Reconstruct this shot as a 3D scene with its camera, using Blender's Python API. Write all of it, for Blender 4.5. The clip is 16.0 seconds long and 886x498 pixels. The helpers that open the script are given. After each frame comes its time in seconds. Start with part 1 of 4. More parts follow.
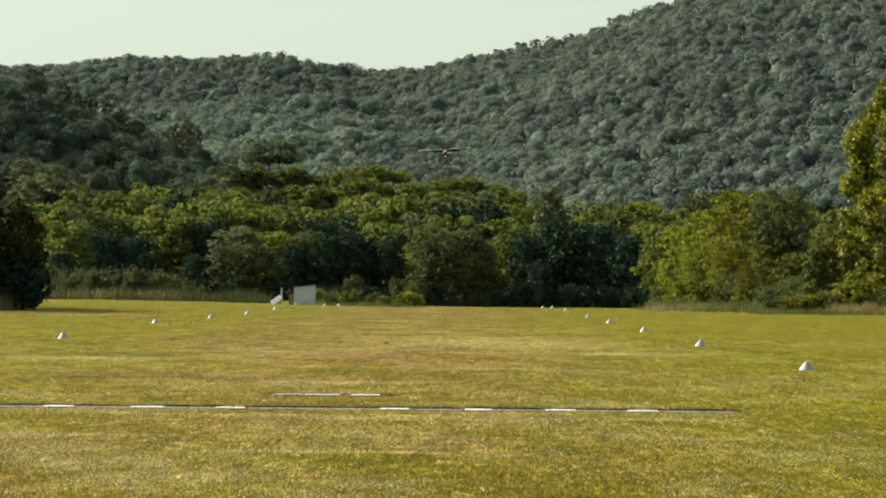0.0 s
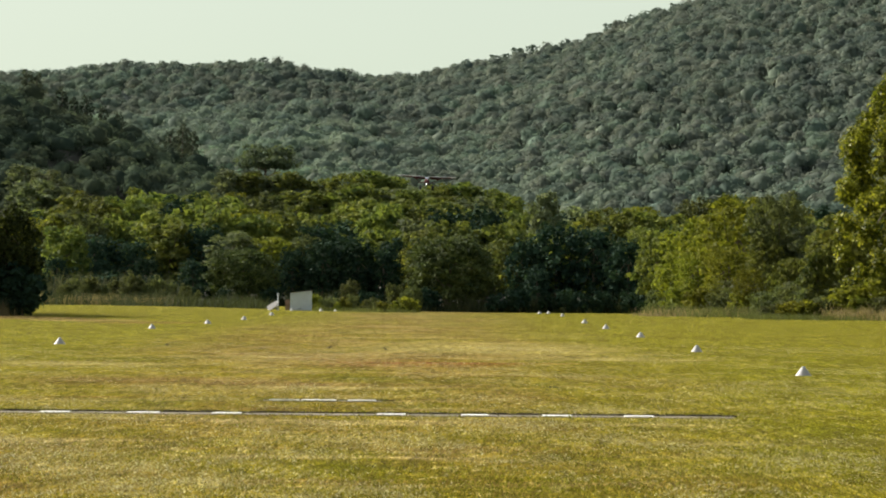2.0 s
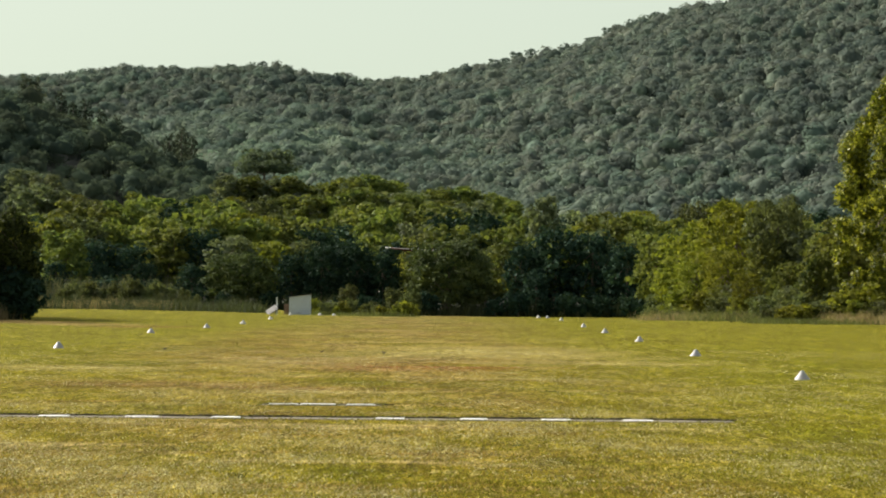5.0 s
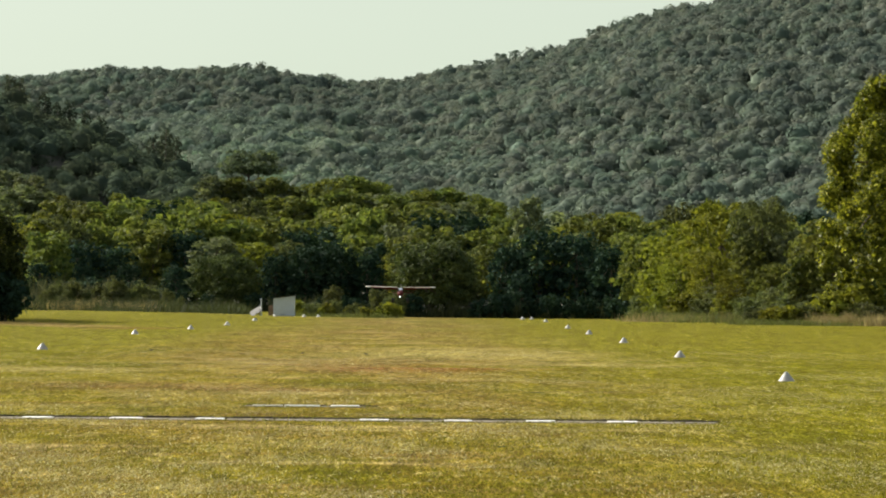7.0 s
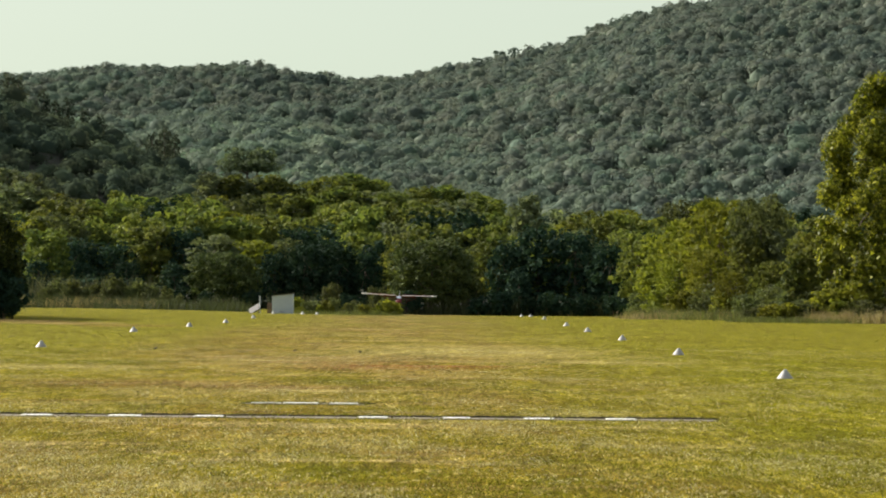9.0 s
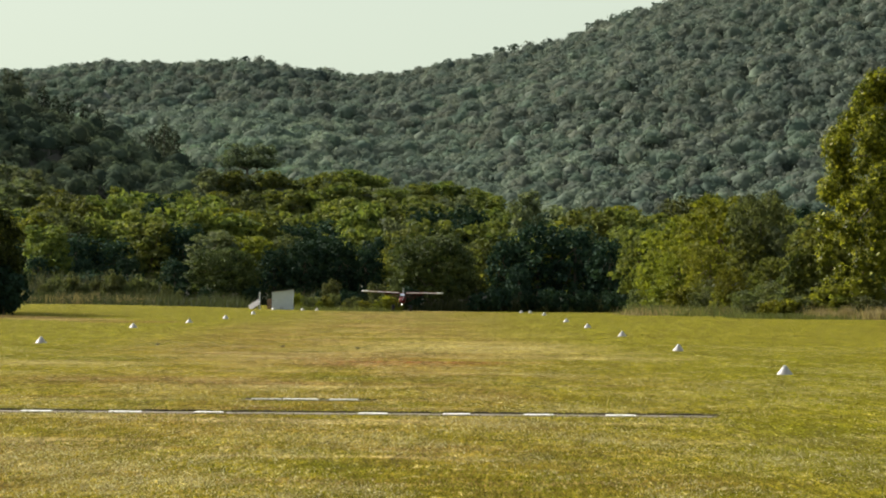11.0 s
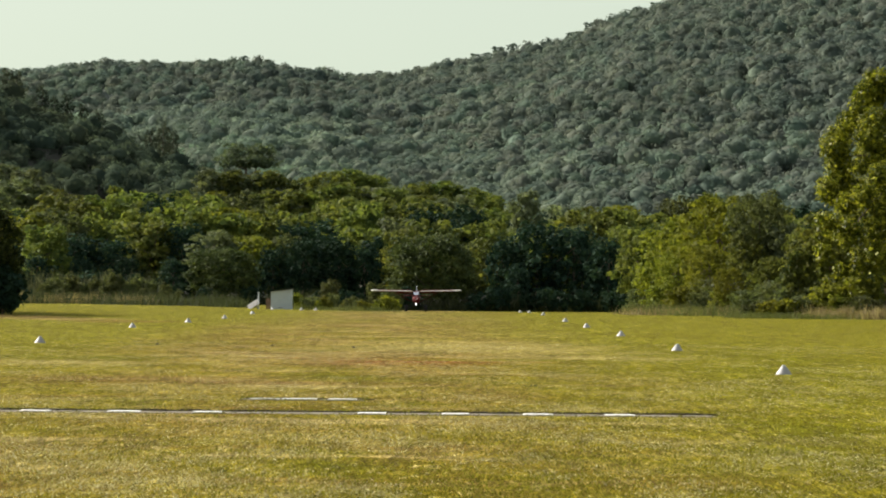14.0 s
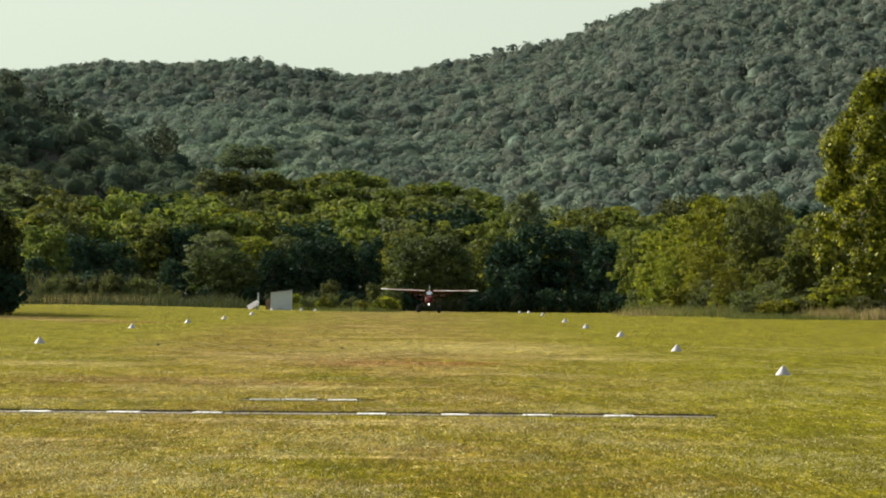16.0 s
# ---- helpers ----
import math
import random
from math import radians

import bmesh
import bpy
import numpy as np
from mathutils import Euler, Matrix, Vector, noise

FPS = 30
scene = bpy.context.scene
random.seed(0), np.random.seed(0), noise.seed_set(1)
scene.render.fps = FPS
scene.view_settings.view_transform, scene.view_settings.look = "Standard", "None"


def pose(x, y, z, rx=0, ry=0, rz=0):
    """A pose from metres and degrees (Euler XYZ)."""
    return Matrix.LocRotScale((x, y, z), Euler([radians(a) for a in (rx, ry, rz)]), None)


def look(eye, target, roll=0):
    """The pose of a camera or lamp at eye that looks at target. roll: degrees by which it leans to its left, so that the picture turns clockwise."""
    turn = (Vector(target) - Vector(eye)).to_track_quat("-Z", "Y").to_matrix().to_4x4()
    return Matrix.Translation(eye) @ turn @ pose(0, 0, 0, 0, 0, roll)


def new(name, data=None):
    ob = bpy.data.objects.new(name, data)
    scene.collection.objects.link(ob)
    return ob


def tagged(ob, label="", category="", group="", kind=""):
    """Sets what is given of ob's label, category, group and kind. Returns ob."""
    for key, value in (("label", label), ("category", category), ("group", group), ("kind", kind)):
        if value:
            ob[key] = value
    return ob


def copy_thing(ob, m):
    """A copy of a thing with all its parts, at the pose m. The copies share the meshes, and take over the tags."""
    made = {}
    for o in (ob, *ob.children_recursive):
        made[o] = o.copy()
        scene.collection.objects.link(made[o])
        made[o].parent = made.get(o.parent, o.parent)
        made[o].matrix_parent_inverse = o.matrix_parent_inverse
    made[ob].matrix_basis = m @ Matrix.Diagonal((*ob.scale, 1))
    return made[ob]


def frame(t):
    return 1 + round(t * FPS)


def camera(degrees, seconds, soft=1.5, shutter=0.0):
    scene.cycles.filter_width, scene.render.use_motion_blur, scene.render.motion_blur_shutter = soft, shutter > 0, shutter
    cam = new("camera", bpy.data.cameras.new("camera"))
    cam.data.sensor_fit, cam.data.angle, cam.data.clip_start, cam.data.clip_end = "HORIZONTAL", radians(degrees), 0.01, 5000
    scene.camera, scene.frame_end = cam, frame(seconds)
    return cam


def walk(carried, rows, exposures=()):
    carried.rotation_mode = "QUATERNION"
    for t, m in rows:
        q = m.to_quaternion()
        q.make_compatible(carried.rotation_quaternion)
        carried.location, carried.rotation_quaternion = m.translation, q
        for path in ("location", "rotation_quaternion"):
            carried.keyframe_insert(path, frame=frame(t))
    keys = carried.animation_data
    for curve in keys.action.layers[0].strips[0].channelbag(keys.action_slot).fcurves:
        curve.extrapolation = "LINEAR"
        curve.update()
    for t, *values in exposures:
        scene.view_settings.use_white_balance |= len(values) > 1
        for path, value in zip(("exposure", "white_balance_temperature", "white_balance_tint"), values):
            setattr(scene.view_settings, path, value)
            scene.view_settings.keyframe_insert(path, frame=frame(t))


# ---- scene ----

# ---------------------------------------------------------------- camera
EYE_HEIGHT = 2.4
ROLL = 0.45
cam = camera(17.822, 16.0, soft=1.95)


def cam_pose(yaw, pitch):
    return pose(0, 0, EYE_HEIGHT, 0, 0, yaw) @ pose(0, 0, 0, 90 + pitch) @ pose(0, 0, 0, 0, 0, ROLL)


CAMERA_ROWS = [
    (0, 0.4699, 0.6875), (0.5, 0.4384, 0.7753), (1, 0.4204, 0.8543), (1.5, 0.4002, 0.8719), (2, 0.3982, 0.7990),
    (2.5, 0.3980, 0.7712), (3, 0.3941, 0.8371), (3.5, 0.3957, 0.8806), (4, 0.3928, 0.8749), (6.5, 0.1885, 0.9059),
    (7, 0.0589, 0.9126), (7.5, 0.0459, 0.9216), (8, 0.0288, 0.9129), (8.5, 0.0343, 0.8882), (9, 0.0312, 0.8618),
    (11.5, 0.0263, 0.7786), (12, 0.0223, 0.8077), (12.5, 0.0270, 0.8648), (13, 0.0384, 0.8602), (13.5, 0.0136, 0.8195),
    (14, 0.0058, 0.7771), (14.5, 0.0072, 0.7728), (15, 0.0073, 0.7875), (15.5, 0.0061, 0.8050), (16, 0.0000, 0.7906)]
EXPOSURE = 0.7
KELVIN = 6500
TINT = 10
walk(cam, [(t, cam_pose(a, b)) for t, a, b in CAMERA_ROWS],
     exposures=[(0, EXPOSURE, KELVIN, TINT), (16, EXPOSURE, KELVIN, TINT)])

# ---------------------------------------------------------------- world and sun
SUN_LEFT = 56      # degrees to the left of the view's axis
SUN_UP = 31
world = bpy.data.worlds.new("world")
scene.world = world
world.use_nodes = True
wn = world.node_tree
sky = wn.nodes.new("ShaderNodeTexSky")
sky.sky_type = "NISHITA"
sky.sun_disc = False
sky.sun_elevation = radians(SUN_UP)
sky.sun_rotation = radians(-SUN_LEFT)
sky.air_density = 1.0
sky.dust_density = 3.0
sky.ozone_density = 1.0
wn.nodes["Background"].inputs["Strength"].default_value = 0.10
# a pale haze veils the clear sky
soften = wn.nodes.new("ShaderNodeHueSaturation")
soften.inputs["Saturation"].default_value = 0.45
wn.links.new(sky.outputs["Color"], soften.inputs["Color"])
veil = wn.nodes.new("ShaderNodeMix")
veil.data_type = "RGBA"
way = wn.nodes.new("ShaderNodeTexCoord")
split = wn.nodes.new("ShaderNodeSeparateXYZ")
wn.links.new(way.outputs["Generated"], split.inputs[0])
haze = wn.nodes.new("ShaderNodeMapRange")
haze.interpolation_type = "SMOOTHSTEP"
haze.inputs["From Min"].default_value = 0.0
haze.inputs["From Max"].default_value = 0.55
haze.inputs["To Min"].default_value = 0.85
haze.inputs["To Max"].default_value = 0.06
wn.links.new(split.outputs["Z"], haze.inputs["Value"])
wn.links.new(haze.outputs[0], veil.inputs[0])
veil.inputs[7].default_value = (4.35, 5.0, 3.95, 1)
wn.links.new(soften.outputs["Color"], veil.inputs[6])
wn.links.new(veil.outputs[2], wn.nodes["Background"].inputs["Color"])

sun_data = bpy.data.lights.new("sun", "SUN")
sun_data.energy = 5.0
sun_data.angle = radians(0.6)
sun_data.color = (1.0, 0.93, 0.80)
sun = new("sun", sun_data)
SUN_DIR = Vector((-math.sin(radians(SUN_LEFT)) * math.cos(radians(SUN_UP)),
                  math.cos(radians(SUN_LEFT)) * math.cos(radians(SUN_UP)), math.sin(radians(SUN_UP))))
sun.matrix_world = look(SUN_DIR * 200, (0, 0, 0))


# ---------------------------------------------------------------- materials
def node_mat(name):
    m = bpy.data.materials.new(name)
    m.use_nodes = True
    nt = m.node_tree
    bsdf = nt.nodes["Principled BSDF"]
    return m, nt, bsdf


def noise_node(nt, scale, detail=4.0, rough=0.6, stretch=None):
    tc = nt.nodes.new("ShaderNodeNewGeometry")
    n = nt.nodes.new("ShaderNodeTexNoise")
    n.inputs["Scale"].default_value = scale
    n.inputs["Detail"].default_value = detail
    n.inputs["Roughness"].default_value = rough
    src = tc.outputs["Position"]
    if stretch:
        mp = nt.nodes.new("ShaderNodeMapping")
        mp.inputs["Scale"].default_value = stretch
        nt.links.new(src, mp.inputs["Vector"])
        src = mp.outputs["Vector"]
    nt.links.new(src, n.inputs["Vector"])
    return n.outputs["Fac"]


def ramp(nt, fac, stops):
    r = nt.nodes.new("ShaderNodeValToRGB")
    e = r.color_ramp.elements
    while len(e) < len(stops):
        e.new(0.5)
    for el, (p, c) in zip(e, stops):
        el.position = p
        el.color = (*c, 1) if len(c) == 3 else c
    nt.links.new(fac, r.inputs["Fac"])
    return r.outputs["Color"]


def mix(nt, fac, a, b, blend="MIX"):
    m = nt.nodes.new("ShaderNodeMix")
    m.data_type = "RGBA"
    m.blend_type = blend
    for sock, v in ((m.inputs[0], fac), (m.inputs[6], a), (m.inputs[7], b)):
        if isinstance(v, (int, float)):
            sock.default_value = v
        elif isinstance(v, tuple):
            sock.default_value = (*v, 1)
        else:
            nt.links.new(v, sock)
    return m.outputs[2]


def math_node(nt, op, a, b=0.0):
    m = nt.nodes.new("ShaderNodeMath")
    m.operation = op
    for sock, v in zip(m.inputs, (a, b)):
        if isinstance(v, (int, float)):
            sock.default_value = v
        else:
            nt.links.new(v, sock)
    return m.outputs[0]


def bump(nt, bsdf, height, strength=0.3, distance=0.02):
    b = nt.nodes.new("ShaderNodeBump")
    b.inputs["Strength"].default_value = strength
    b.inputs["Distance"].default_value = distance
    nt.links.new(height, b.inputs["Height"])
    nt.links.new(b.outputs["Normal"], bsdf.inputs["Normal"])


def plain_mat(name, colour, rough=0.6, metal=0.0, var=0.25, scale=6.0, bumpy=0.15):
    m, nt, bsdf = node_mat(name)
    n = noise_node(nt, scale)
    n2 = noise_node(nt, scale * 9, 3)
    dark = tuple(c * (1 - var) for c in colour)
    light = tuple(min(1, c * (1 + var * 0.6)) for c in colour)
    c = ramp(nt, n, [(0.3, dark), (0.7, light)])
    c = mix(nt, 0.3, c, ramp(nt, n2, [(0.3, dark), (0.7, light)]))
    nt.links.new(c, bsdf.inputs["Base Color"])
    bsdf.inputs["Roughness"].default_value = rough
    bsdf.inputs["Metallic"].default_value = metal
    bump(nt, bsdf, n2, bumpy, 0.01)
    return m


def leaf_mat(name, base, tip, translucent=0.35, clump=0.35, rough=0.7, per_tree=True, gloss=0.1, relief=0.0, yellow=0.55, contrast=1.0, blend=0.6, hues=0.03, kinds=False):
    """Foliage: colour varies from leaf to leaf, from clump to clump and from tree to tree; some light passes through."""
    m, nt, bsdf = node_mat(name)
    geo = nt.nodes.new("ShaderNodeNewGeometry")
    isl = geo.outputs["Random Per Island"]
    big = noise_node(nt, clump, 3)
    c = ramp(nt, isl, [(0.0, tuple(v * (1 - 0.38 * contrast) for v in base)), (0.55, base), (1.0, tip if contrast == 1 else base)])
    c = mix(nt, blend, c, ramp(nt, big, [(0.32, tuple(v * 0.6 for v in base)), (0.68, tip)]))
    if per_tree:
        info = nt.nodes.new("ShaderNodeObjectInfo")
        tr = info.outputs["Random"]
    else:
        at = nt.nodes.new("ShaderNodeAttribute")
        at.attribute_name = "tint"
        tr = at.outputs["Fac"]
    if kinds:
        # several kinds of tree grow together, from bluish and brownish to fresh green
        c = mix(nt, 1.0, c, ramp(nt, tr, [(0.0, (0.94, 1.0, 1.05)), (0.28, (1.08, 0.99, 1.0)), (0.5, (0.93, 1.02, 0.98)), (0.7, (1.06, 1.0, 0.97)), (1.0, (0.88, 1.06, 0.86))]), "MULTIPLY")
    hue = nt.nodes.new("ShaderNodeHueSaturation")
    nt.links.new(math_node(nt, "ADD", math_node(nt, "MULTIPLY", tr, hues), 0.5 - hues / 2), hue.inputs["Hue"])
    nt.links.new(math_node(nt, "ADD", math_node(nt, "MULTIPLY", tr, 0.55), 0.75), hue.inputs["Value"])
    nt.links.new(c, hue.inputs["Color"])
    col = hue.outputs["Color"]
    nt.links.new(col, bsdf.inputs["Base Color"])
    bsdf.inputs["Roughness"].default_value = rough
    bsdf.inputs["Specular IOR Level"].default_value = gloss
    if relief:
        bump(nt, bsdf, noise_node(nt, 1.6, 3, 0.7), 0.9, relief)
    tl = nt.nodes.new("ShaderNodeBsdfTranslucent")
    nt.links.new(mix(nt, 1.0, col, (1.0, 1.0, yellow), "MULTIPLY"), tl.inputs["Color"])
    ms = nt.nodes.new("ShaderNodeMixShader")
    ms.inputs[0].default_value = translucent
    nt.links.new(bsdf.outputs[0], ms.inputs[1])
    nt.links.new(tl.outputs[0], ms.inputs[2])
    nt.links.new(ms.outputs[0], nt.nodes["Material Output"].inputs["Surface"])
    return m


LEAF = {
    "green": leaf_mat("leaves_green", (0.06, 0.1, 0.034), (0.238, 0.255, 0.056), 0.45),
    # near-black leaf colour carries the wood edge's shade; also used for dark weeds
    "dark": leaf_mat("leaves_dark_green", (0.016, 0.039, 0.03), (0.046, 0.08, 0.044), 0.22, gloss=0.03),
    "lime": leaf_mat("leaves_yellow_green", (0.105, 0.13, 0.018), (0.245, 0.248, 0.036), 0.48),
    "olive": leaf_mat("leaves_olive", (0.072, 0.096, 0.042), (0.15, 0.165, 0.066), 0.42),
    # strong leaf-to-leaf contrast paints sun flecks over shaded foliage
    "big": leaf_mat("leaves_broad_glossy", (0.066, 0.084, 0.009), (0.4, 0.385, 0.046), 0.46, gloss=0.2, rough=0.5, blend=0.2),
    # grey-green, lightened further to suggest haze on the trees at the back
    "pale": leaf_mat("leaves_grey_green", (0.105, 0.138, 0.08), (0.205, 0.232, 0.12), 0.42),
    "mid": leaf_mat("leaves_mid_green", (0.03, 0.058, 0.026), (0.13, 0.152, 0.047), 0.3),
    # dark leaves for shade, bright ones for the sunlit part, both by colour
    "mixed": leaf_mat("leaves_painted_shade_and_sun", (0.021, 0.035, 0.013), (0.106, 0.128, 0.035), 0.4, blend=0.3),
    "pine": leaf_mat("pine_needles", (0.07, 0.1, 0.066), (0.13, 0.155, 0.085), 0.4),
}
# far leaves paler and bluer than foliage: distance haze put into the colour
HILL_FAR = leaf_mat("woodland_far_hazed_leaves", (0.152, 0.198, 0.172), (0.226, 0.264, 0.190), 0.36, 0.05, per_tree=False, gloss=0.0, yellow=0.9, contrast=0.2, hues=0.03, kinds=True)
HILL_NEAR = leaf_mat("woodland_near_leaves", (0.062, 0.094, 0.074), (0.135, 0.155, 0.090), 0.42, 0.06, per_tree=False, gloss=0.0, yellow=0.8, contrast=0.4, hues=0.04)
REED = leaf_mat("reed_leaves", (0.070, 0.082, 0.048), (0.135, 0.140, 0.080), 0.25, 0.5, per_tree=False)
DRY = leaf_mat("dry_grass_stalks", (0.256, 0.206, 0.110), (0.369, 0.305, 0.185), 0.4, 0.4, per_tree=False)
MEADOW = leaf_mat("tall_grass_leaves", (0.038, 0.056, 0.026), (0.095, 0.104, 0.046), 0.25, 0.3, per_tree=False)
# brighter version of the tall grass, with the sunlight put into its colour
SCRUB = leaf_mat("rough_grass_leaves_painted_sun", (0.072, 0.095, 0.032), (0.175, 0.185, 0.066), 0.4, 0.3, per_tree=False)
BARK = plain_mat("bark", (0.12, 0.095, 0.07), 0.9, 0, 0.4, 3.0, 0.6)


def lawn_mat():
    """Mown airfield turf: green, straw and worn brown patches, with a fine mottle drawn out along the mowing."""
    m, nt, bsdf = node_mat("mown_turf")
    g1, g2, olive = (0.099, 0.097, 0.004), (0.155, 0.126, 0.006), (0.156, 0.112, 0.012)
    straw, soil = (0.284, 0.231, 0.071), (0.135, 0.075, 0.021)
    patch = noise_node(nt, 0.22, 5, 0.65, (0.6, 0.35, 1))
    c = ramp(nt, patch, [(0.34, g1), (0.46, g2), (0.60, olive), (0.72, (0.149, 0.096, 0.018))])
    # greener beside the cones, worn and dry down the middle
    geo = nt.nodes.new("ShaderNodeNewGeometry")
    sep = nt.nodes.new("ShaderNodeSeparateXYZ")
    nt.links.new(geo.outputs["Position"], sep.inputs[0])
    off = math_node(nt, "ABSOLUTE", math_node(nt, "ADD", sep.outputs["X"], 4.0))
    mid = math_node(nt, "SUBTRACT", 1.0, math_node(nt, "MULTIPLY", off, 0.075))
    lush = nt.nodes.new("ShaderNodeMapRange")
    lush.inputs["From Min"].default_value, lush.inputs["From Max"].default_value = 90, 210
    lush.inputs["To Min"].default_value, lush.inputs["To Max"].default_value = 0.0, 0.8
    nt.links.new(sep.outputs["Y"], lush.inputs["Value"])
    c = mix(nt, lush.outputs[0], c, (0.120, 0.104, 0.013))
    worn = noise_node(nt, 0.16, 5, 0.65, (0.8, 0.14, 1))
    wear = math_node(nt, "ADD", worn, math_node(nt, "MULTIPLY", mid, 0.09))
    c = mix(nt, ramp(nt, wear, [(0.53, (0, 0, 0)), (0.68, (0.532, 0.532, 0.532))]), c, soil)
    dry = noise_node(nt, 0.5, 6, 0.72, (0.5, 0.3, 1))
    c = mix(nt, ramp(nt, math_node(nt, "ADD", dry, math_node(nt, "MULTIPLY", mid, 0.05)), [(0.54, (0, 0, 0)), (0.72, (0.568, 0.568, 0.568))]), c, straw)
    # broad thin bands of bleached and of bare ground across the runway
    for scale, tone, lo, amount in ((0.5, (0.312, 0.241, 0.099), 0.56, 0.75), (0.36, (0.142, 0.075, 0.021), 0.57, 0.7)):
        band = noise_node(nt, scale, 5, 0.68, (0.22, 0.62, 1))
        c = mix(nt, ramp(nt, math_node(nt, "ADD", band, math_node(nt, "MULTIPLY", mid, 0.04)), [(lo, (0, 0, 0)), (lo + 0.12, (amount,) * 3)]), c, tone)
    # lusher green away from the middle
    side_green = nt.nodes.new("ShaderNodeMapRange")
    side_green.inputs["From Min"].default_value, side_green.inputs["From Max"].default_value = 4, 12
    side_green.inputs["To Min"].default_value, side_green.inputs["To Max"].default_value = 0.0, 0.8
    nt.links.new(off, side_green.inputs["Value"])
    c = mix(nt, side_green.outputs[0], c, (0.132, 0.126, 0.003))

    def spot(cx, cy, rx, ry, ragged):
        dx = math_node(nt, "MULTIPLY", math_node(nt, "ADD", sep.outputs["X"], -cx), 1 / rx)
        dy = math_node(nt, "MULTIPLY", math_node(nt, "ADD", sep.outputs["Y"], -cy), 1 / ry)
        far = math_node(nt, "SQRT", math_node(nt, "ADD", math_node(nt, "MULTIPLY", dx, dx), math_node(nt, "MULTIPLY", dy, dy)))
        return math_node(nt, "SUBTRACT", math_node(nt, "ADD", 0.5, math_node(nt, "MULTIPLY", ragged, 1.5)), far)
    rag = noise_node(nt, 0.7, 5, 0.7, (1, 0.25, 1))
    for cx, cy, rx, ry, tone, amount in ((-1.4, 89, 3.6, 3.6, (0.192, 0.060, 0.025), 0.40), (-0.8, 91.0, 4.6, 1.1, (0.213, 0.064, 0.028), 0.60), (-3.5, 95, 4.5, 0.8, (0.199, 0.071, 0.028), 0.45), (-6.5, 97, 5.0, 2.2, straw, 0.8), (4.0, 97, 5.5, 1.6, straw, 0.8), (1.0, 113, 6.5, 16, straw, 0.7), (-36, 215, 4.5, 7, (0.241, 0.156, 0.064), 0.8), (-31, 206, 4.5, 7, (0.241, 0.156, 0.064), 0.8), (-26, 196, 4.5, 7, (0.227, 0.149, 0.060), 0.7), (-21, 186, 4.5, 6, soil, 0.7),
                                         (-12, 87, 4.0, 2.5, straw, 0.7), (3.5, 98, 6, 3, straw, 0.6), (-2, 100, 6, 7, soil, 0.5), (-7, 72, 5, 4, soil, 0.5)):
        c = mix(nt, ramp(nt, spot(cx, cy, rx, ry, rag), [(0.1, (0, 0, 0)), (0.75, (amount,) * 3)]), c, tone)
    # straw and thatch in flecks, then a grain that grows finer and stronger
    for scale, tone, lo, amount in ((2.6, (0.42, 0.35, 0.13), 0.58, 0.5), (9.0, (0.50, 0.43, 0.19), 0.58, 0.75), (5.0, (0.085, 0.060, 0.010), 0.60, 0.6)):
        fleck = noise_node(nt, scale, 4, 0.7, (0.8, 0.16, 1))
        c = mix(nt, ramp(nt, fleck, [(lo, (0, 0, 0)), (lo + 0.09, (amount,) * 3)]), c, tone)
    for scale, along, lo, hi in ((0.4, 0.2, 0.86, 1.12), (1.2, 0.16, 0.80, 1.18), (4.0, 0.12, 0.72, 1.25), (12.0, 0.12, 0.55, 1.40), (36.0, 0.18, 0.40, 1.60), (80.0, 0.28, 0.40, 1.65)):
        fine = noise_node(nt, scale, 2, 0.6, (1, along, 1))
        c = mix(nt, 1.0, c, ramp(nt, fine, [(0.34, (lo,) * 3), (0.66, (hi,) * 3)]), "MULTIPLY")
    nt.links.new(c, bsdf.inputs["Base Color"])
    bsdf.inputs["Roughness"].default_value = 0.95
    bsdf.inputs["Specular IOR Level"].default_value = 0.02
    bump(nt, bsdf, noise_node(nt, 7.0, 5, 0.75, (1, 0.3, 1)), 0.6, 0.05)
    return m


LAWN = lawn_mat()
# leaf litter, coloured darker for the shade beneath the trees
FOREST_FLOOR = plain_mat("shade_dark_leaf_litter", (0.04, 0.042, 0.026), 0.95, 0, 0.3, 0.3, 0.4)
# hill floor lightened in colour to lift the shaded gaps like haze
HAZED_UNDERGROWTH = plain_mat("hill_undergrowth_hazed", (0.145, 0.175, 0.145), 0.95, 0, 0.3, 0.3, 0.4)
BLADE = leaf_mat("grass_blades", (0.092, 0.092, 0.005), (0.350, 0.345, 0.058), 0.4, 0.6, per_tree=False, blend=0.15, gloss=0.02)
STRAW = leaf_mat("dead_grass_blades", (0.400, 0.350, 0.200), (0.740, 0.710, 0.540), 0.3, 0.6, per_tree=False, blend=0.1, gloss=0.02)
CONE_WHITE = plain_mat("weathered_white_sheet_metal", (0.35, 0.35, 0.345), 0.5, 0, 0.15, 5, 0.05)
CONE_TIP = plain_mat("grey_cap", (0.45, 0.45, 0.44), 0.6, 0, 0.1)
SHED_WHITE = plain_mat("white_painted_boards", (0.52, 0.57, 0.62), 0.6, 0, 0.1, 2, 0.05)
ROOF_GREY = plain_mat("dark_roof_felt", (0.07, 0.07, 0.068), 0.8, 0, 0.3)
HEDGE_BROWN = plain_mat("hedge_brown_slats", (0.16, 0.10, 0.065), 0.8, 0, 0.35)
WOOD_GREY = plain_mat("weathered_grey_board", (0.15, 0.148, 0.142), 0.75, 0, 0.25)
ASPHALT = plain_mat("dusty_concrete_strip", (0.185, 0.155, 0.115), 0.9, 0, 0.35, 4, 0.4)
DASH_WHITE = plain_mat("chalky_white_paint", (0.80, 0.79, 0.74), 0.7, 0, 0.15, 8, 0.2)
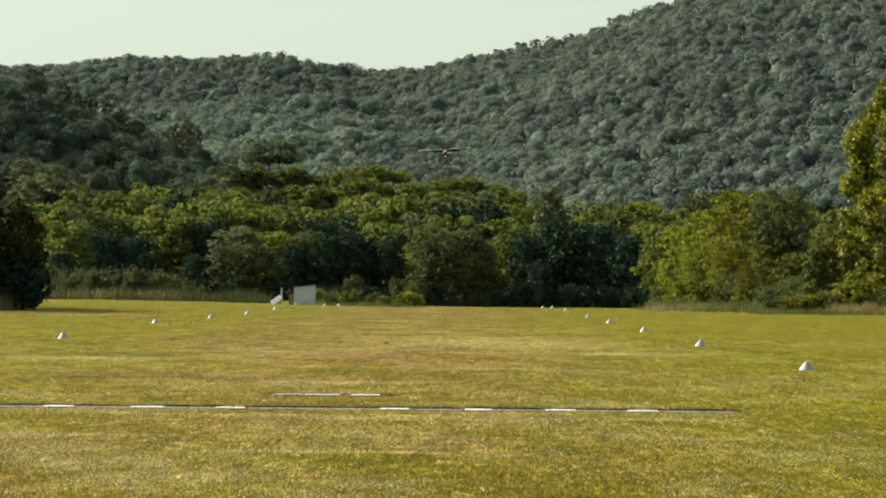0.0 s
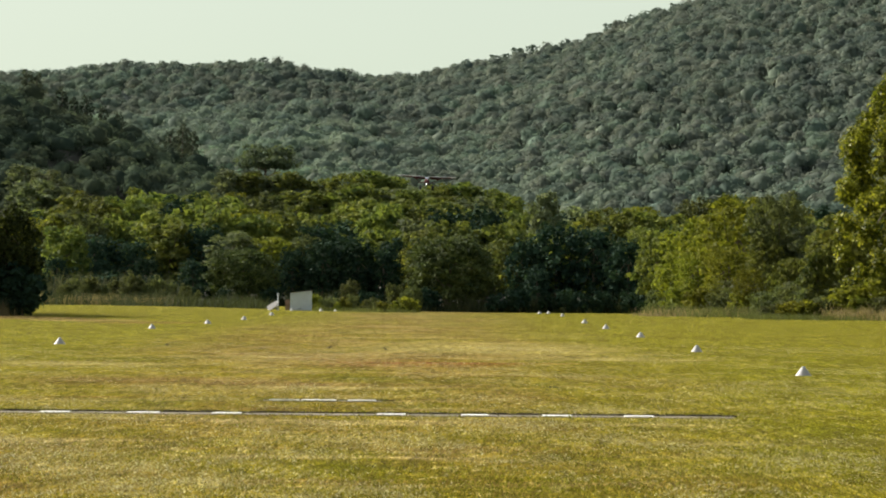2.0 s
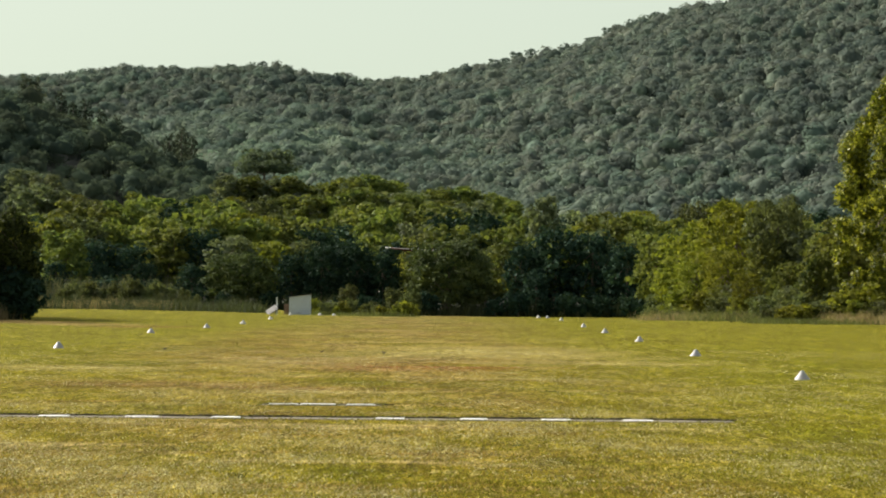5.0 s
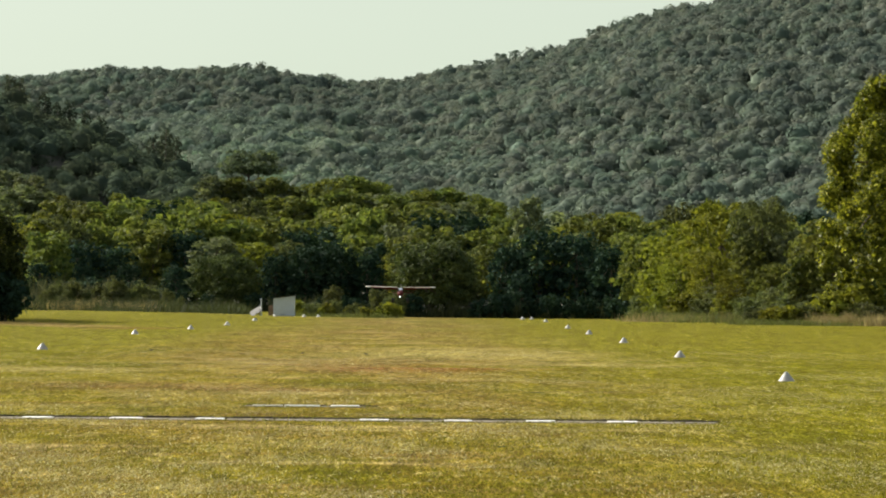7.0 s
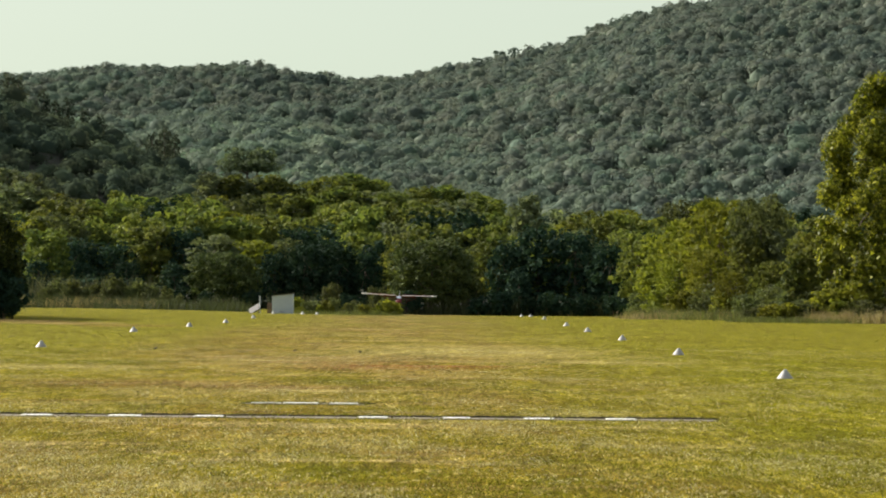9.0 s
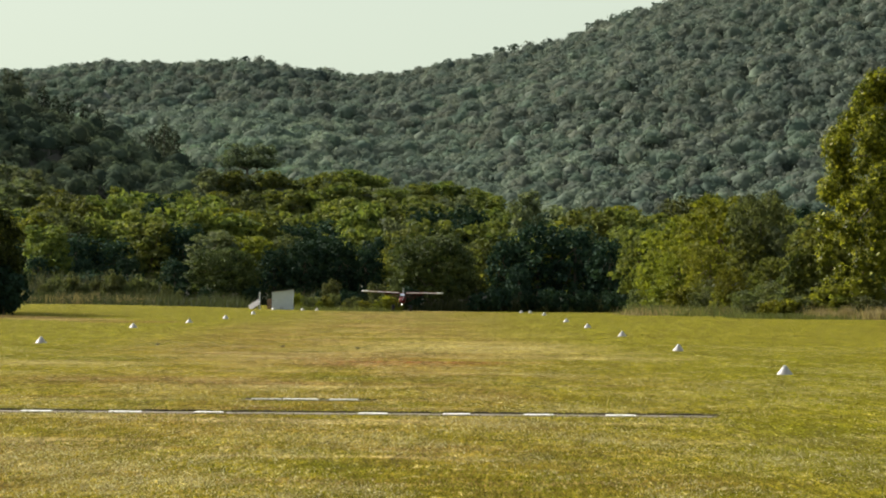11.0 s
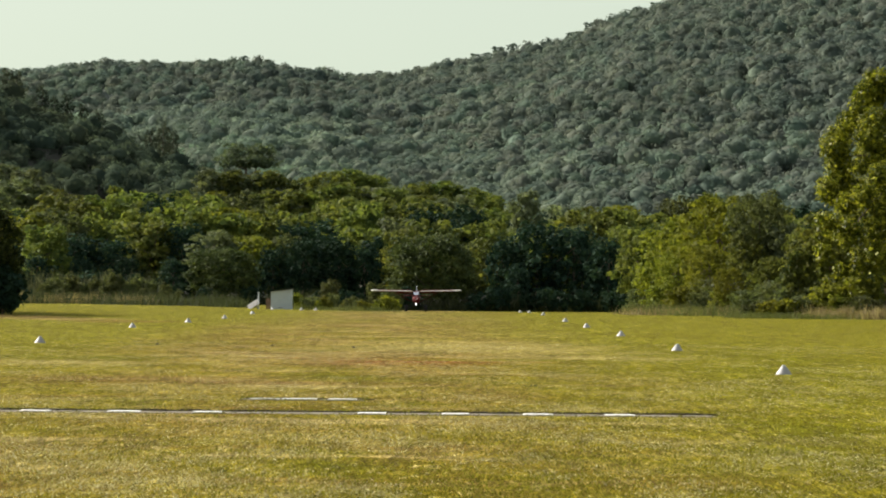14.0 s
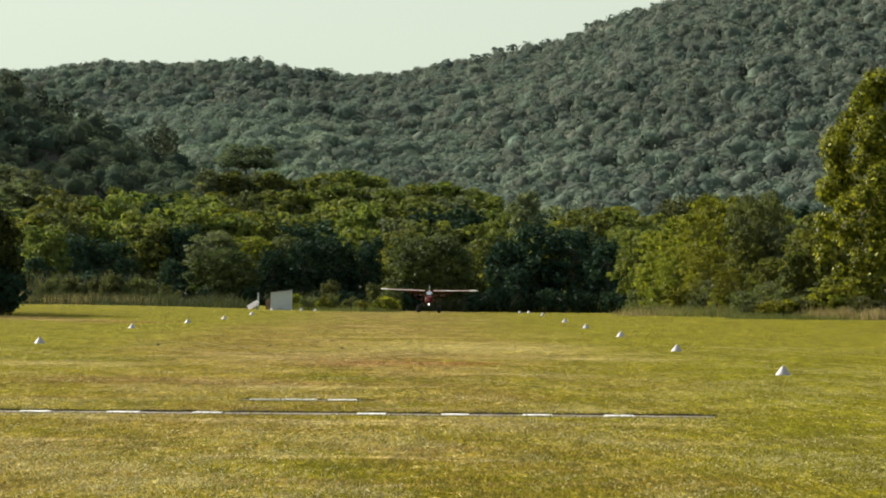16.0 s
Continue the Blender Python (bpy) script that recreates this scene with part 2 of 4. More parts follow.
SOIL = plain_mat("dark_soil", (0.062, 0.050, 0.026), 0.95, 0, 0.4, 6, 0.6)
RED = plain_mat("dark_red_fabric_paint", (0.10, 0.009, 0.010), 0.6, 0, 0.15, 2, 0.02)
RED.node_tree.nodes["Principled BSDF"].inputs["Specular IOR Level"].default_value = 0.15
WHITE = plain_mat("white_gloss_paint", (0.80, 0.79, 0.77), 0.3, 0, 0.05, 2, 0.02)
TIP_WHITE = plain_mat("cream_wing_tip_paint", (0.56, 0.54, 0.48), 0.4, 0, 0.1, 2, 0.02)
RUBBER = plain_mat("black_rubber", (0.02, 0.02, 0.02), 0.75, 0, 0.3, 8, 0.2)
METAL = plain_mat("dull_aluminium", (0.55, 0.55, 0.55), 0.4, 0.9, 0.15)
DARK_METAL = plain_mat("black_steel_tube", (0.03, 0.03, 0.032), 0.5, 0.3, 0.2)
BIRD_DARK = plain_mat("dark_feathers", (0.03, 0.028, 0.028), 0.6, 0, 0.3, 20)


def glass_mat():
    m, nt, bsdf = node_mat("windscreen_glass")
    bsdf.inputs["Base Color"].default_value = (0.85, 0.9, 0.9, 1)
    bsdf.inputs["Roughness"].default_value = 0.05
    # the share that is not clear stays white, painting a sky reflection
    bsdf.inputs["Transmission Weight"].default_value = 0.8
    bsdf.inputs["IOR"].default_value = 1.45
    return m


def lamp_mat():
    m, nt, bsdf = node_mat("lit_landing_light")
    bsdf.inputs["Base Color"].default_value = (0.9, 0.9, 0.9, 1)
    bsdf.inputs["Emission Color"].default_value = (1.0, 0.97, 0.9, 1)
    bsdf.inputs["Emission Strength"].default_value = 3.5
    return m


GLASS = glass_mat()
LIT = lamp_mat()


# ---------------------------------------------------------------- mesh helpers
def bm_mesh(name, bm, material):
    me = bpy.data.meshes.new(name)
    bm.normal_update()
    bm.to_mesh(me)
    bm.free()
    if material:
        me.materials.append(material)
    return me


def part(name, bm, material, parent, label=""):
    ob = new(name, bm_mesh(name, bm, material))
    if parent:
        ob.parent = parent
    return tagged(ob, label)


def thing(name, label, category, m=None, group=""):
    ob = new(name)
    ob.empty_display_size = 0.2
    if m is not None:
        ob.matrix_basis = m
    return tagged(ob, label, category, group)


def box(bm, size, centre, bevel=0.0, turn=None):
    m = Matrix.Translation(centre) @ (turn or Matrix()) @ Matrix.Diagonal((*size, 1))
    got = bmesh.ops.create_cube(bm, size=1, matrix=m)
    if bevel:
        edges = list({e for v in got["verts"] for e in v.link_edges})
        bmesh.ops.bevel(bm, geom=edges, offset=bevel, segments=2, affect="EDGES")
    return bm


def tube(bm, points, radii, sides=7, cap=True):
    """A tapered tube through points."""
    rings = []
    pts = [Vector(p) for p in points]
    for i, p in enumerate(pts):
        d = (pts[min(i + 1, len(pts) - 1)] - pts[max(i - 1, 0)]).normalized()
        q = d.to_track_quat("Z", "Y")
        rings.append([bm.verts.new(p + q @ Vector((math.cos(a) * radii[i], math.sin(a) * radii[i], 0)))
                      for a in (k * 2 * math.pi / sides for k in range(sides))])
    for a, b in zip(rings, rings[1:]):
        for k in range(sides):
            bm.faces.new((a[k], a[(k + 1) % sides], b[(k + 1) % sides], b[k]))
    if cap:
        bm.faces.new(rings[0][::-1])
        bm.faces.new(rings[-1])
    return bm


def loft(bm, sections, cap=True):
    """Joins rings of equal length."""
    rings = [[bm.verts.new(p) for p in s] for s in sections]
    n = len(rings[0])
    for a, b in zip(rings, rings[1:]):
        for k in range(n):
            bm.faces.new((a[k], a[(k + 1) % n], b[(k + 1) % n], b[k]))
    if cap:
        bm.faces.new(rings[0][::-1])
        bm.faces.new(rings[-1])
    return bm


def raw_mesh(name, verts, faces_flat, corners, material, tint=None):
    """Fast mesh of polygons that all have the same number of corners."""
    me = bpy.data.meshes.new(name)
    n = len(faces_flat) // corners
    me.vertices.add(len(verts))
    me.vertices.foreach_set("co", np.asarray(verts, np.float32).ravel())
    me.loops.add(len(faces_flat))
    me.loops.foreach_set("vertex_index", np.asarray(faces_flat, np.int32))
    me.polygons.add(n)
    me.polygons.foreach_set("loop_start", np.arange(0, n * corners, corners, dtype=np.int32))
    if tint is not None:
        a = me.attributes.new("tint", "FLOAT", "POINT")
        a.data.foreach_set("value", np.asarray(tint, np.float32))
    me.materials.append(material)
    me.update(calc_edges=True)
    return me


rng = np.random.default_rng(11)


def unit(v):
    return v / np.maximum(np.linalg.norm(v, axis=1, keepdims=True), 1e-9)


def leaf_cards(P, N, S, slim=(0.38, 0.6)):
    """Kite-shaped leaf sprays, folded along their midrib: vertices, four to a spray."""
    n = len(P)
    r = unit(rng.normal(size=(n, 3)))
    U = unit(np.cross(N, r))
    V = np.cross(N, U)
    S = S[:, None]
    w = rng.uniform(*slim, (n, 1))
    lift = N * S * rng.uniform(-0.18, 0.18, (n, 1))
    return np.stack([P - U * S * 0.5, P + V * S * w + lift, P + U * S * rng.uniform(0.45, 0.7, (n, 1)), P - V * S * w + lift],
                    1).reshape(-1, 3)


ICO1 = bmesh.new()
bmesh.ops.create_icosphere(ICO1, subdivisions=1, radius=1)
ICO1_V = np.array([v.co[:] for v in ICO1.verts])
ICO1_F = np.array([[v.index for v in f.verts] for f in ICO1.faces])
ICO1.free()


def crown_mesh(name, lobes, leaves, leaf_size, material, core=0.35, spread=0.75, drop=0.35):
    """Leaf sprays scattered over overlapping lobes (x, y, z, rx, ry, rz), thinner towards their middle."""
    lobes = np.array(lobes, float)
    area = lobes[:, 3] * lobes[:, 4] + lobes[:, 3] * lobes[:, 5]
    counts = np.maximum((leaves * area / area.sum()).astype(int), 4)
    V = []
    for lb, c in zip(lobes, counts):
        d = unit(rng.normal(size=(c, 3)))
        low = d[:, 2] < -0.35
        d[low, 2] *= -1
        # ragged shell: sprays gather in tufts, with gaps between
        tufts = unit(rng.normal(size=(max(6, c // 16), 3)))
        near = tufts[np.argmax(d @ tufts.T, axis=1)]
        d = unit(d * 0.5 + near * 0.5 + rng.normal(size=d.shape) * 0.1)
        rad = 0.80 + 0.26 * rng.random((c, 1)) ** 1.3
        P = lb[:3] + d * lb[3:] * rad
        N = unit(d + rng.normal(size=d.shape) * spread + [0, 0, drop])
        v = leaf_cards(P, N, leaf_size * rng.uniform(0.6, 1.4, c), (0.18, 0.34))
        V.append(v)
        # sprays inside the lobe, larger and every way round, that close it against the light
        ci = max(3, int(c * core))
        d = unit(rng.normal(size=(ci, 3)))
        P = lb[:3] + d * lb[3:] * rng.uniform(0.25, 0.78, (ci, 1))
        v = leaf_cards(P, unit(d + rng.normal(size=d.shape)), leaf_size * rng.uniform(1.2, 2.0, ci))
        V.append(v)
    allv = np.concatenate(V)
    return raw_mesh(name, allv, np.arange(len(allv)), 4, material)


# ---------------------------------------------------------------- ground and hills
def lerp_table(x, table):
    xs, ys = zip(*table)
    return np.interp(x, xs, ys)


# elevation of the skyline in degrees against azimuth in degrees (right is positive)
FAR_SKYLINE = [(-40, 3.6), (-12, 4.0), (-9.2, 4.12), (-8.2, 4.15), (-7, 4.31), (-5, 4.38), (-4, 4.41), (-3.2, 4.34), (-2, 4.13),
               (-1, 4.25), (0, 4.47), (1, 4.60), (2, 4.82), (2.8, 5.15), (3.6, 5.48), (4.6, 5.75), (6, 6.0), (9, 6.4), (14, 6.2), (40, 5)]
NEAR_SKYLINE = [(-40, 4.5), (-14, 4.4), (-9, 3.9), (-8, 3.55), (-7, 3.15), (-6, 2.7), (-5, 2.3), (-4, 1.95), (-3, 1.6), (-2, 1.2),
                (-1, 0.8), (0, 0.4), (2, 0.0), (40, 0.0)]
SPUR_SKYLINE = [(-40, 2.9), (-9, 3.15), (-6.7, 3.38), (-4.4, 3.62), (-3, 3.95), (-1.5, 4.2), (40, 4.2)]
FAR_RIDGE = [(-40, 1500), (-9, 1480), (-3, 1440), (0, 1380), (4, 1300), (9, 1250), (40, 1200)]
FAR_FOOT = [(-40, 820), (-9, 820), (-2, 760), (2, 720), (9, 700), (40, 650)]


def smooth(t):
    t = np.clip(t, 0, 1)
    return t * t * (3 - 2 * t)


def wave(x, y, s, seed):
    """A cheap smooth undulation."""
    return (np.sin(x / s + seed) * np.cos(y / (s * 1.3) + seed * 2.1) + 0.5 * np.sin((x + y) / (s * 0.47) + seed * 3.3)
            + 0.35 * np.sin((x - 1.7 * y) / (s * 0.31) + seed)) / 1.85


def ground_z(x, y):
    x, y = np.asarray(x, float), np.asarray(y, float)
    d = np.hypot(x, y)
    az = np.degrees(np.arctan2(x, y))
    azc = np.where(np.abs(az) > 90, 40 * np.sign(az), np.clip(az, -40, 40))
    # the field, with a gentle crest towards its far end
    z = -0.9 * smooth((d - 266) / 104) * smooth((x + 45) / 45)
    z = z + 0.13 * smooth((d - 270) / 50) * smooth((2 - x) / 30)
    # wooded flat, rising slowly behind the first trees
    z = z + 13 * np.exp(-((x + 13) / 30) ** 2) * smooth((d - 540) / 60) * (1 - smooth((d - 640) / 120))
    z = z + 6 * smooth((d - 470) / 90)
    # near hill on one side
    top = np.tan(np.radians(lerp_table(azc, NEAR_SKYLINE))) * 720 - 9
    near = top * smooth((d - 520) / 200) * (1 - 0.8 * smooth((d - 740) / 200))
    near = near + wave(x, y, 38, 1.0) * 2.2 * smooth((d - 530) / 80) * smooth(top / 15)
    # far range
    ridge, foot = lerp_table(azc, FAR_RIDGE), lerp_table(azc, FAR_FOOT)
    high = np.tan(np.radians(lerp_table(azc, FAR_SKYLINE))) * ridge - 6.5
    k = np.clip((d - foot) / (ridge - foot), 0, 1)
    far = high * (0.8 * k + 0.2 * smooth(k)) * (1 - 0.25 * smooth((d - ridge) / 600))
    # on one side a nearer spur stands before a steep back ridge
    spur = np.tan(np.radians(lerp_table(azc, SPUR_SKYLINE))) * 1130 - 6.5
    ks = np.clip((d - foot) / (1130 - foot), 0, 1)
    spur = spur * (0.8 * ks + 0.2 * smooth(ks)) * (1 - 0.3 * smooth((d - 1130) / 160))
    back = np.maximum(spur, high * smooth((d - 1080) / (ridge - 1080)) ** 0.9) * (1 - 0.25 * smooth((d - ridge) / 600))
    share = smooth((0.3 - azc) / 5.5)
    far = far * (1 - share) + back * share
    far = far + wave(x, y, 62, 4.0) * 8 * np.sin(np.pi * k ** 0.7) * (1 - k)
    return z + np.maximum(np.maximum(near, far), 0)


def build_ground():
    fine = np.arange(-13, 13.01, 0.25)
    az = np.radians(np.concatenate([np.arange(-180, -13, 8.35), fine, np.arange(13 + 8.35, 180, 8.35)]))
    d = np.concatenate([[0.5, 4, 10, 16], np.geomspace(20, 4600, 170)])
    A, D = np.meshgrid(az, d)
    X, Y = np.sin(A) * D, np.cos(A) * D
    Z = ground_z(X, Y)
    verts = np.stack([X, Y, Z], -1).reshape(-1, 3)
    nd, na = A.shape
    i, j = np.meshgrid(np.arange(nd - 1), np.arange(na), indexing="ij")
    j2 = (j + 1) % na
    quads = np.stack([i * na + j, i * na + j2, (i + 1) * na + j2, (i + 1) * na + j], -1).reshape(-1, 4)[:, ::-1]
    verts[:na] = (0, 0, 0)
    me = raw_mesh("ground", verts, quads.ravel(), 4, LAWN)
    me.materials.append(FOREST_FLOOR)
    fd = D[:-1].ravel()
    me.materials.append(HAZED_UNDERGROWTH)
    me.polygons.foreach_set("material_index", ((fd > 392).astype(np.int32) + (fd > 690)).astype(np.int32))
    me.polygons.foreach_set("use_smooth", np.ones(len(quads), bool))
    ob = new("ground", me)
    return tagged(ob, "mown yellow-green airfield turf with dry patches, rising into wooded hills", "ground", kind="structure")


build_ground()


def broad_crowns(name, label, azs, ds, spacing, crown, sprays, spray_size, material, keep, kind_or_haze=None):
    """Far woods: one mesh of broad crowns, each a cluster of rounded boughs roughened with leaf sprays."""
    pts = []
    d = ds[0]
    while d < ds[1]:
        step = spacing * (0.8 + 0.25 * d / ds[1])
        a0, a1 = math.radians(azs[0]), math.radians(azs[1])
        n = int((a1 - a0) * d / step)
        a = a0 + (np.arange(n) + rng.uniform(-0.55, 0.55, n)) * (a1 - a0) / max(n, 1)
        dd = d + rng.uniform(-0.55, 0.55, n) * step
        pts.append(np.stack([np.sin(a) * dd, np.cos(a) * dd], 1))
        d += step * 1.05
    pts = np.concatenate(pts)
    pts = pts[keep(pts[:, 0], pts[:, 1])]
    n = len(pts)
    z = ground_z(pts[:, 0], pts[:, 1])
    # stands of larger and of smaller trees
    stand = 1 + 0.22 * wave(pts[:, 0], pts[:, 1], 27, 6.0)
    size = crown * stand * rng.choice([0.6, 0.8, 0.95, 1.05, 1.25], n, p=[0.14, 0.22, 0.28, 0.24, 0.12]) * rng.uniform(0.9, 1.12, n)
    tall = rng.uniform(0.70, 1.02, n)
    z = z + np.where(rng.random(n) < 0.15, rng.uniform(0.4, 2.4, n), 0)
    tint = rng.random(n)
    if kind_or_haze is not None:
        # tint follows tree kind low down and painted haze to the left
        tint = 0.45 * tint + 0.55 * kind_or_haze(pts[:, 0], pts[:, 1])
    centre = np.stack([pts[:, 0], pts[:, 1], z + size * 0.30], 1)
    # five to seven boughs a crown, as knobs on one rounded body
    keep_f = ICO1_F[ICO1_V[ICO1_F][:, :, 2].mean(1) > -0.25]
    k, m = len(ICO1_V), 9
    knob = unit(rng.normal(size=(n * m, 3)) * [1, 1, 0.8] + [0, 0, 0.35]).reshape(n, m, 3)
    reach = rng.uniform(0.75, 1.12, (n, m))
    dots = np.einsum("kd,nmd->nkm", ICO1_V, knob)
    swell = (reach[:, None, :] * np.clip((dots - 0.55) / 0.45, 0, 1) ** 0.5).max(2)
    rad = 0.54 + 0.36 * swell + 0.05 * rng.normal(size=(n, k)).clip(-1.5, 1.5)
    half = (size * 0.5)[:, None, None] * np.stack([np.ones(n), np.ones(n), tall], 1)[:, None, :]
    body = centre[:, None, :] + ICO1_V[None] * rad[:, :, None] * half
    f = (keep_f[None] + (np.arange(n) * k)[:, None, None]).reshape(-1)
    me = raw_mesh(name, body.reshape(-1, 3), f, 3, material, np.repeat(tint, k))
    ob = tagged(new(name, me), label, "woodland", kind="stuff")
    # leaf sprays standing on the knobs
    c = sprays
    pick = rng.integers(0, m, (n, c))
    d = np.take_along_axis(knob, pick[:, :, None].repeat(3, 2), 1)
    d = unit((d + rng.normal(size=d.shape) * 0.34).reshape(-1, 3)).reshape(n, c, 3)
    dots = np.einsum("ncd,nmd->ncm", d, knob)
    swell = (reach[:, None, :] * np.clip((dots - 0.55) / 0.45, 0, 1) ** 0.5).max(2)
    P = (centre[:, None, :] + d * ((0.60 + 0.40 * swell + rng.uniform(-0.06, 0.06, (n, c)))[:, :, None]) * half).reshape(-1, 3)
    N = unit(d.reshape(-1, 3) + rng.normal(size=(n * c, 3)) * 0.24)
    U = unit(np.cross(N, unit(rng.normal(size=(n * c, 3)))))
    W = np.cross(N, U)
    S = (spray_size * np.repeat(np.sqrt(size / crown), c) * rng.uniform(0.6, 1.3, n * c))[:, None]
    v = np.stack([P - U * S * 0.5 - W * S * 0.4, P - U * S * 0.4 + W * S * 0.45, P + U * S * 0.65], 1).reshape(-1, 3)
    leaves = new("leaf_sprays", raw_mesh("leaf_sprays", v, np.arange(len(v)), 3, material, np.repeat(tint, c * 3)))
    leaves.parent = ob
    tagged(leaves, kind="stuff")
    return n


def far_side(x, y):
    d, az = np.hypot(x, y), np.degrees(np.arctan2(x, y))
    return (d > lerp_table(az, FAR_FOOT)) & (d < lerp_table(az, FAR_RIDGE) + 25) & (ground_z(x, y) > 0.020 * d) & ((az > -1) | (d > 800))


# fresher green trees low down; the rise towards the left paints in haze
def fresh_or_hazy(x, y):
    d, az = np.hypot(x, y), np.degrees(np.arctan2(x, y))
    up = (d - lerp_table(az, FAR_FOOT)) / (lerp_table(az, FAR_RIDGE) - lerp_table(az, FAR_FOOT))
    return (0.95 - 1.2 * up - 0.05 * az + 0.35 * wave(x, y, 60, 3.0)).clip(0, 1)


def near_side(x, y):
    d, az = np.hypot(x, y), np.degrees(np.arctan2(x, y))
    return (d > 540) & (d < 760) & (az < -0.5)


broad_crowns("far_woodland", "mixed woodland paled in colour as if by haze on the distant hill slopes", (-9.9, 9.9), (640, 1520), 5.3, 7.7, 96, 1.05,
             HILL_FAR, far_side, fresh_or_hazy)
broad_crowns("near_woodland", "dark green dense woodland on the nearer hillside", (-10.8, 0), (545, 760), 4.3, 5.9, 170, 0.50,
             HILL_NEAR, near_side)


# ---------------------------------------------------------------- trees
def bent(p0, p1, k, n=5):
    p0, p1 = Vector(p0), Vector(p1)
    out = []
    for i in range(n):
        t = i / (n - 1)
        j = Vector(rng.normal(size=3)) * k * math.sin(t * math.pi)
        out.append(p0.lerp(p1, t) + j)
    return out


def make_tree(name, label, lobes, leaves, leaf_size, material, trunk_top, trunk_r, category="tree", core=0.28, limbs=7, spread=0.75):
    root = thing(name, label, category, pose(0, -400, 0))
    bm = bmesh.new()
    pts = bent((0, 0, -0.4), (rng.normal() * 0.2, rng.normal() * 0.2, trunk_top), trunk_r * 0.5, 6)
    tube(bm, pts, [trunk_r * (1.25 - 0.18 * i) for i in range(6)], 8)
    part("trunk", bm, BARK, root)
    order = sorted(lobes, key=lambda l: -l[3])[:limbs]
    for lb in order:
        a = pts[2].lerp(pts[5], rng.random())
        bm = bmesh.new()
        tube(bm, bent(a, lb[:3], 0.15, 4), [trunk_r * 0.42, trunk_r * 0.3, trunk_r * 0.2, trunk_r * 0.08], 6)
        part("limb", bm, BARK, root)
    crown = new("crown", crown_mesh("crown", lobes, leaves, leaf_size, material, core, spread))
    crown.parent = root
    return root


def lobes_round(h, r, base, n, seed, squash=0.8, lobe=0.42, top_heavy=0.0):
    """Overlapping lobes filling a rounded crown between base and h."""
    g = np.random.default_rng(seed)
    out = [(0, 0, (h + base) / 2, r * 0.62, r * 0.62, (h - base) * 0.42)]
    for i in range(n):
        a = i * 2.4 + g.uniform(-0.4, 0.4)
        k = (i + 0.5) / n
        zz = base + (h - base) * (0.14 + 0.74 * k)
        prof = math.sin(math.pi * min(1, max(0.08, 0.16 + 0.74 * k ** (1 + top_heavy)))) ** 0.55
        rr = r * prof * g.uniform(0.52, 0.8)
        s = r * lobe * g.uniform(0.7, 1.15)
        out.append((math.cos(a) * rr, math.sin(a) * rr, zz, s, s, s * squash * g.uniform(0.8, 1.1)))
    return out


TREES = {}
TREES["robinia"] = make_tree("broadleaf_tree", "feathery green broadleaf tree at the edge of the airfield wood",
                             lobes_round(11, 4.0, 1.2, 34, 1, 0.7, 0.30), 1950, 0.46, LEAF["green"], 8, 0.2)
TREES["robinia_b"] = make_tree("broadleaf_tree", "feathery green broadleaf tree in the airfield wood",
                               lobes_round(11, 3.6, 1.8, 30, 2, 0.65, 0.32), 1850, 0.46, LEAF["green"], 8, 0.2)
TREES["lime"] = make_tree("broadleaf_tree", "bright yellow-green broadleaf tree in evening sun",
                          lobes_round(11, 4.4, 0.0, 64, 3, 0.36, 0.27), 4600, 0.28, LEAF["lime"], 8, 0.2)
TREES["dark"] = make_tree("broadleaf_tree", "broadleaf tree darkened in colour for the shaded wood edge",
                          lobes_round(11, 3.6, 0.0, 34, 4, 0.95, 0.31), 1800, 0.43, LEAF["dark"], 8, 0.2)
TREES["round"] = make_tree("broadleaf_tree", "dense rounded green tree standing at the runway's end",
                           lobes_round(9, 5.6, 0.0, 48, 5, 0.62, 0.26), 8000, 0.30, LEAF["mid"], 6, 0.22)
TREES["olive"] = make_tree("broadleaf_tree", "olive-brown broad-crowned tree with drooping foliage",
                           lobes_round(11, 3.9, 1.0, 34, 6, 0.95, 0.30, 0.3), 4200, 0.30, LEAF["olive"], 8, 0.22)
TREES["pale"] = make_tree("broadleaf_tree", "pale grey-green tree, its paleness partly standing in for haze",
                          lobes_round(11, 3.4, 0.6, 28, 7, 0.85, 0.32), 2200, 0.40, LEAF["pale"], 8, 0.2)
TREES["poplar"] = make_tree("poplar_tree", "upright sparse-leaved poplar standing above the canopy",
                            lobes_round(14, 2.4, 3.0, 22, 8, 1.1, 0.42), 2600, 0.36, LEAF["pale"], 12, 0.22, core=0.25)
TREES["shrub"] = make_tree("shrub", "rounded shrub darkened in colour for shade at the wood's foot",
                           lobes_round(3, 1.8, 0.0, 14, 9, 0.8, 0.45), 800, 0.3, LEAF["dark"], 1.6, 0.07, "shrub", limbs=4)
TREES["shrub_lime"] = make_tree("shrub", "sunlit yellow-green shrub at the wood's foot",
                                lobes_round(3, 1.8, 0.0, 14, 10, 0.8, 0.45), 800, 0.3, LEAF["lime"], 1.6, 0.07, "shrub", limbs=4)
TREES["shrub_olive"] = make_tree("shrub", "olive-green tangled shrub in rough grass",
                                 lobes_round(3, 1.9, 0.0, 16, 13, 0.8, 0.42), 1300, 0.22, LEAF["olive"], 1.6, 0.07, "shrub", limbs=4)
TREES["shrub_pale"] = make_tree("shrub", "olive-green willowy shrub among reeds",
                                lobes_round(3, 1.6, 0.0, 16, 14, 1.0, 0.4), 1100, 0.24, LEAF["olive"], 1.6, 0.07, "shrub", limbs=4)
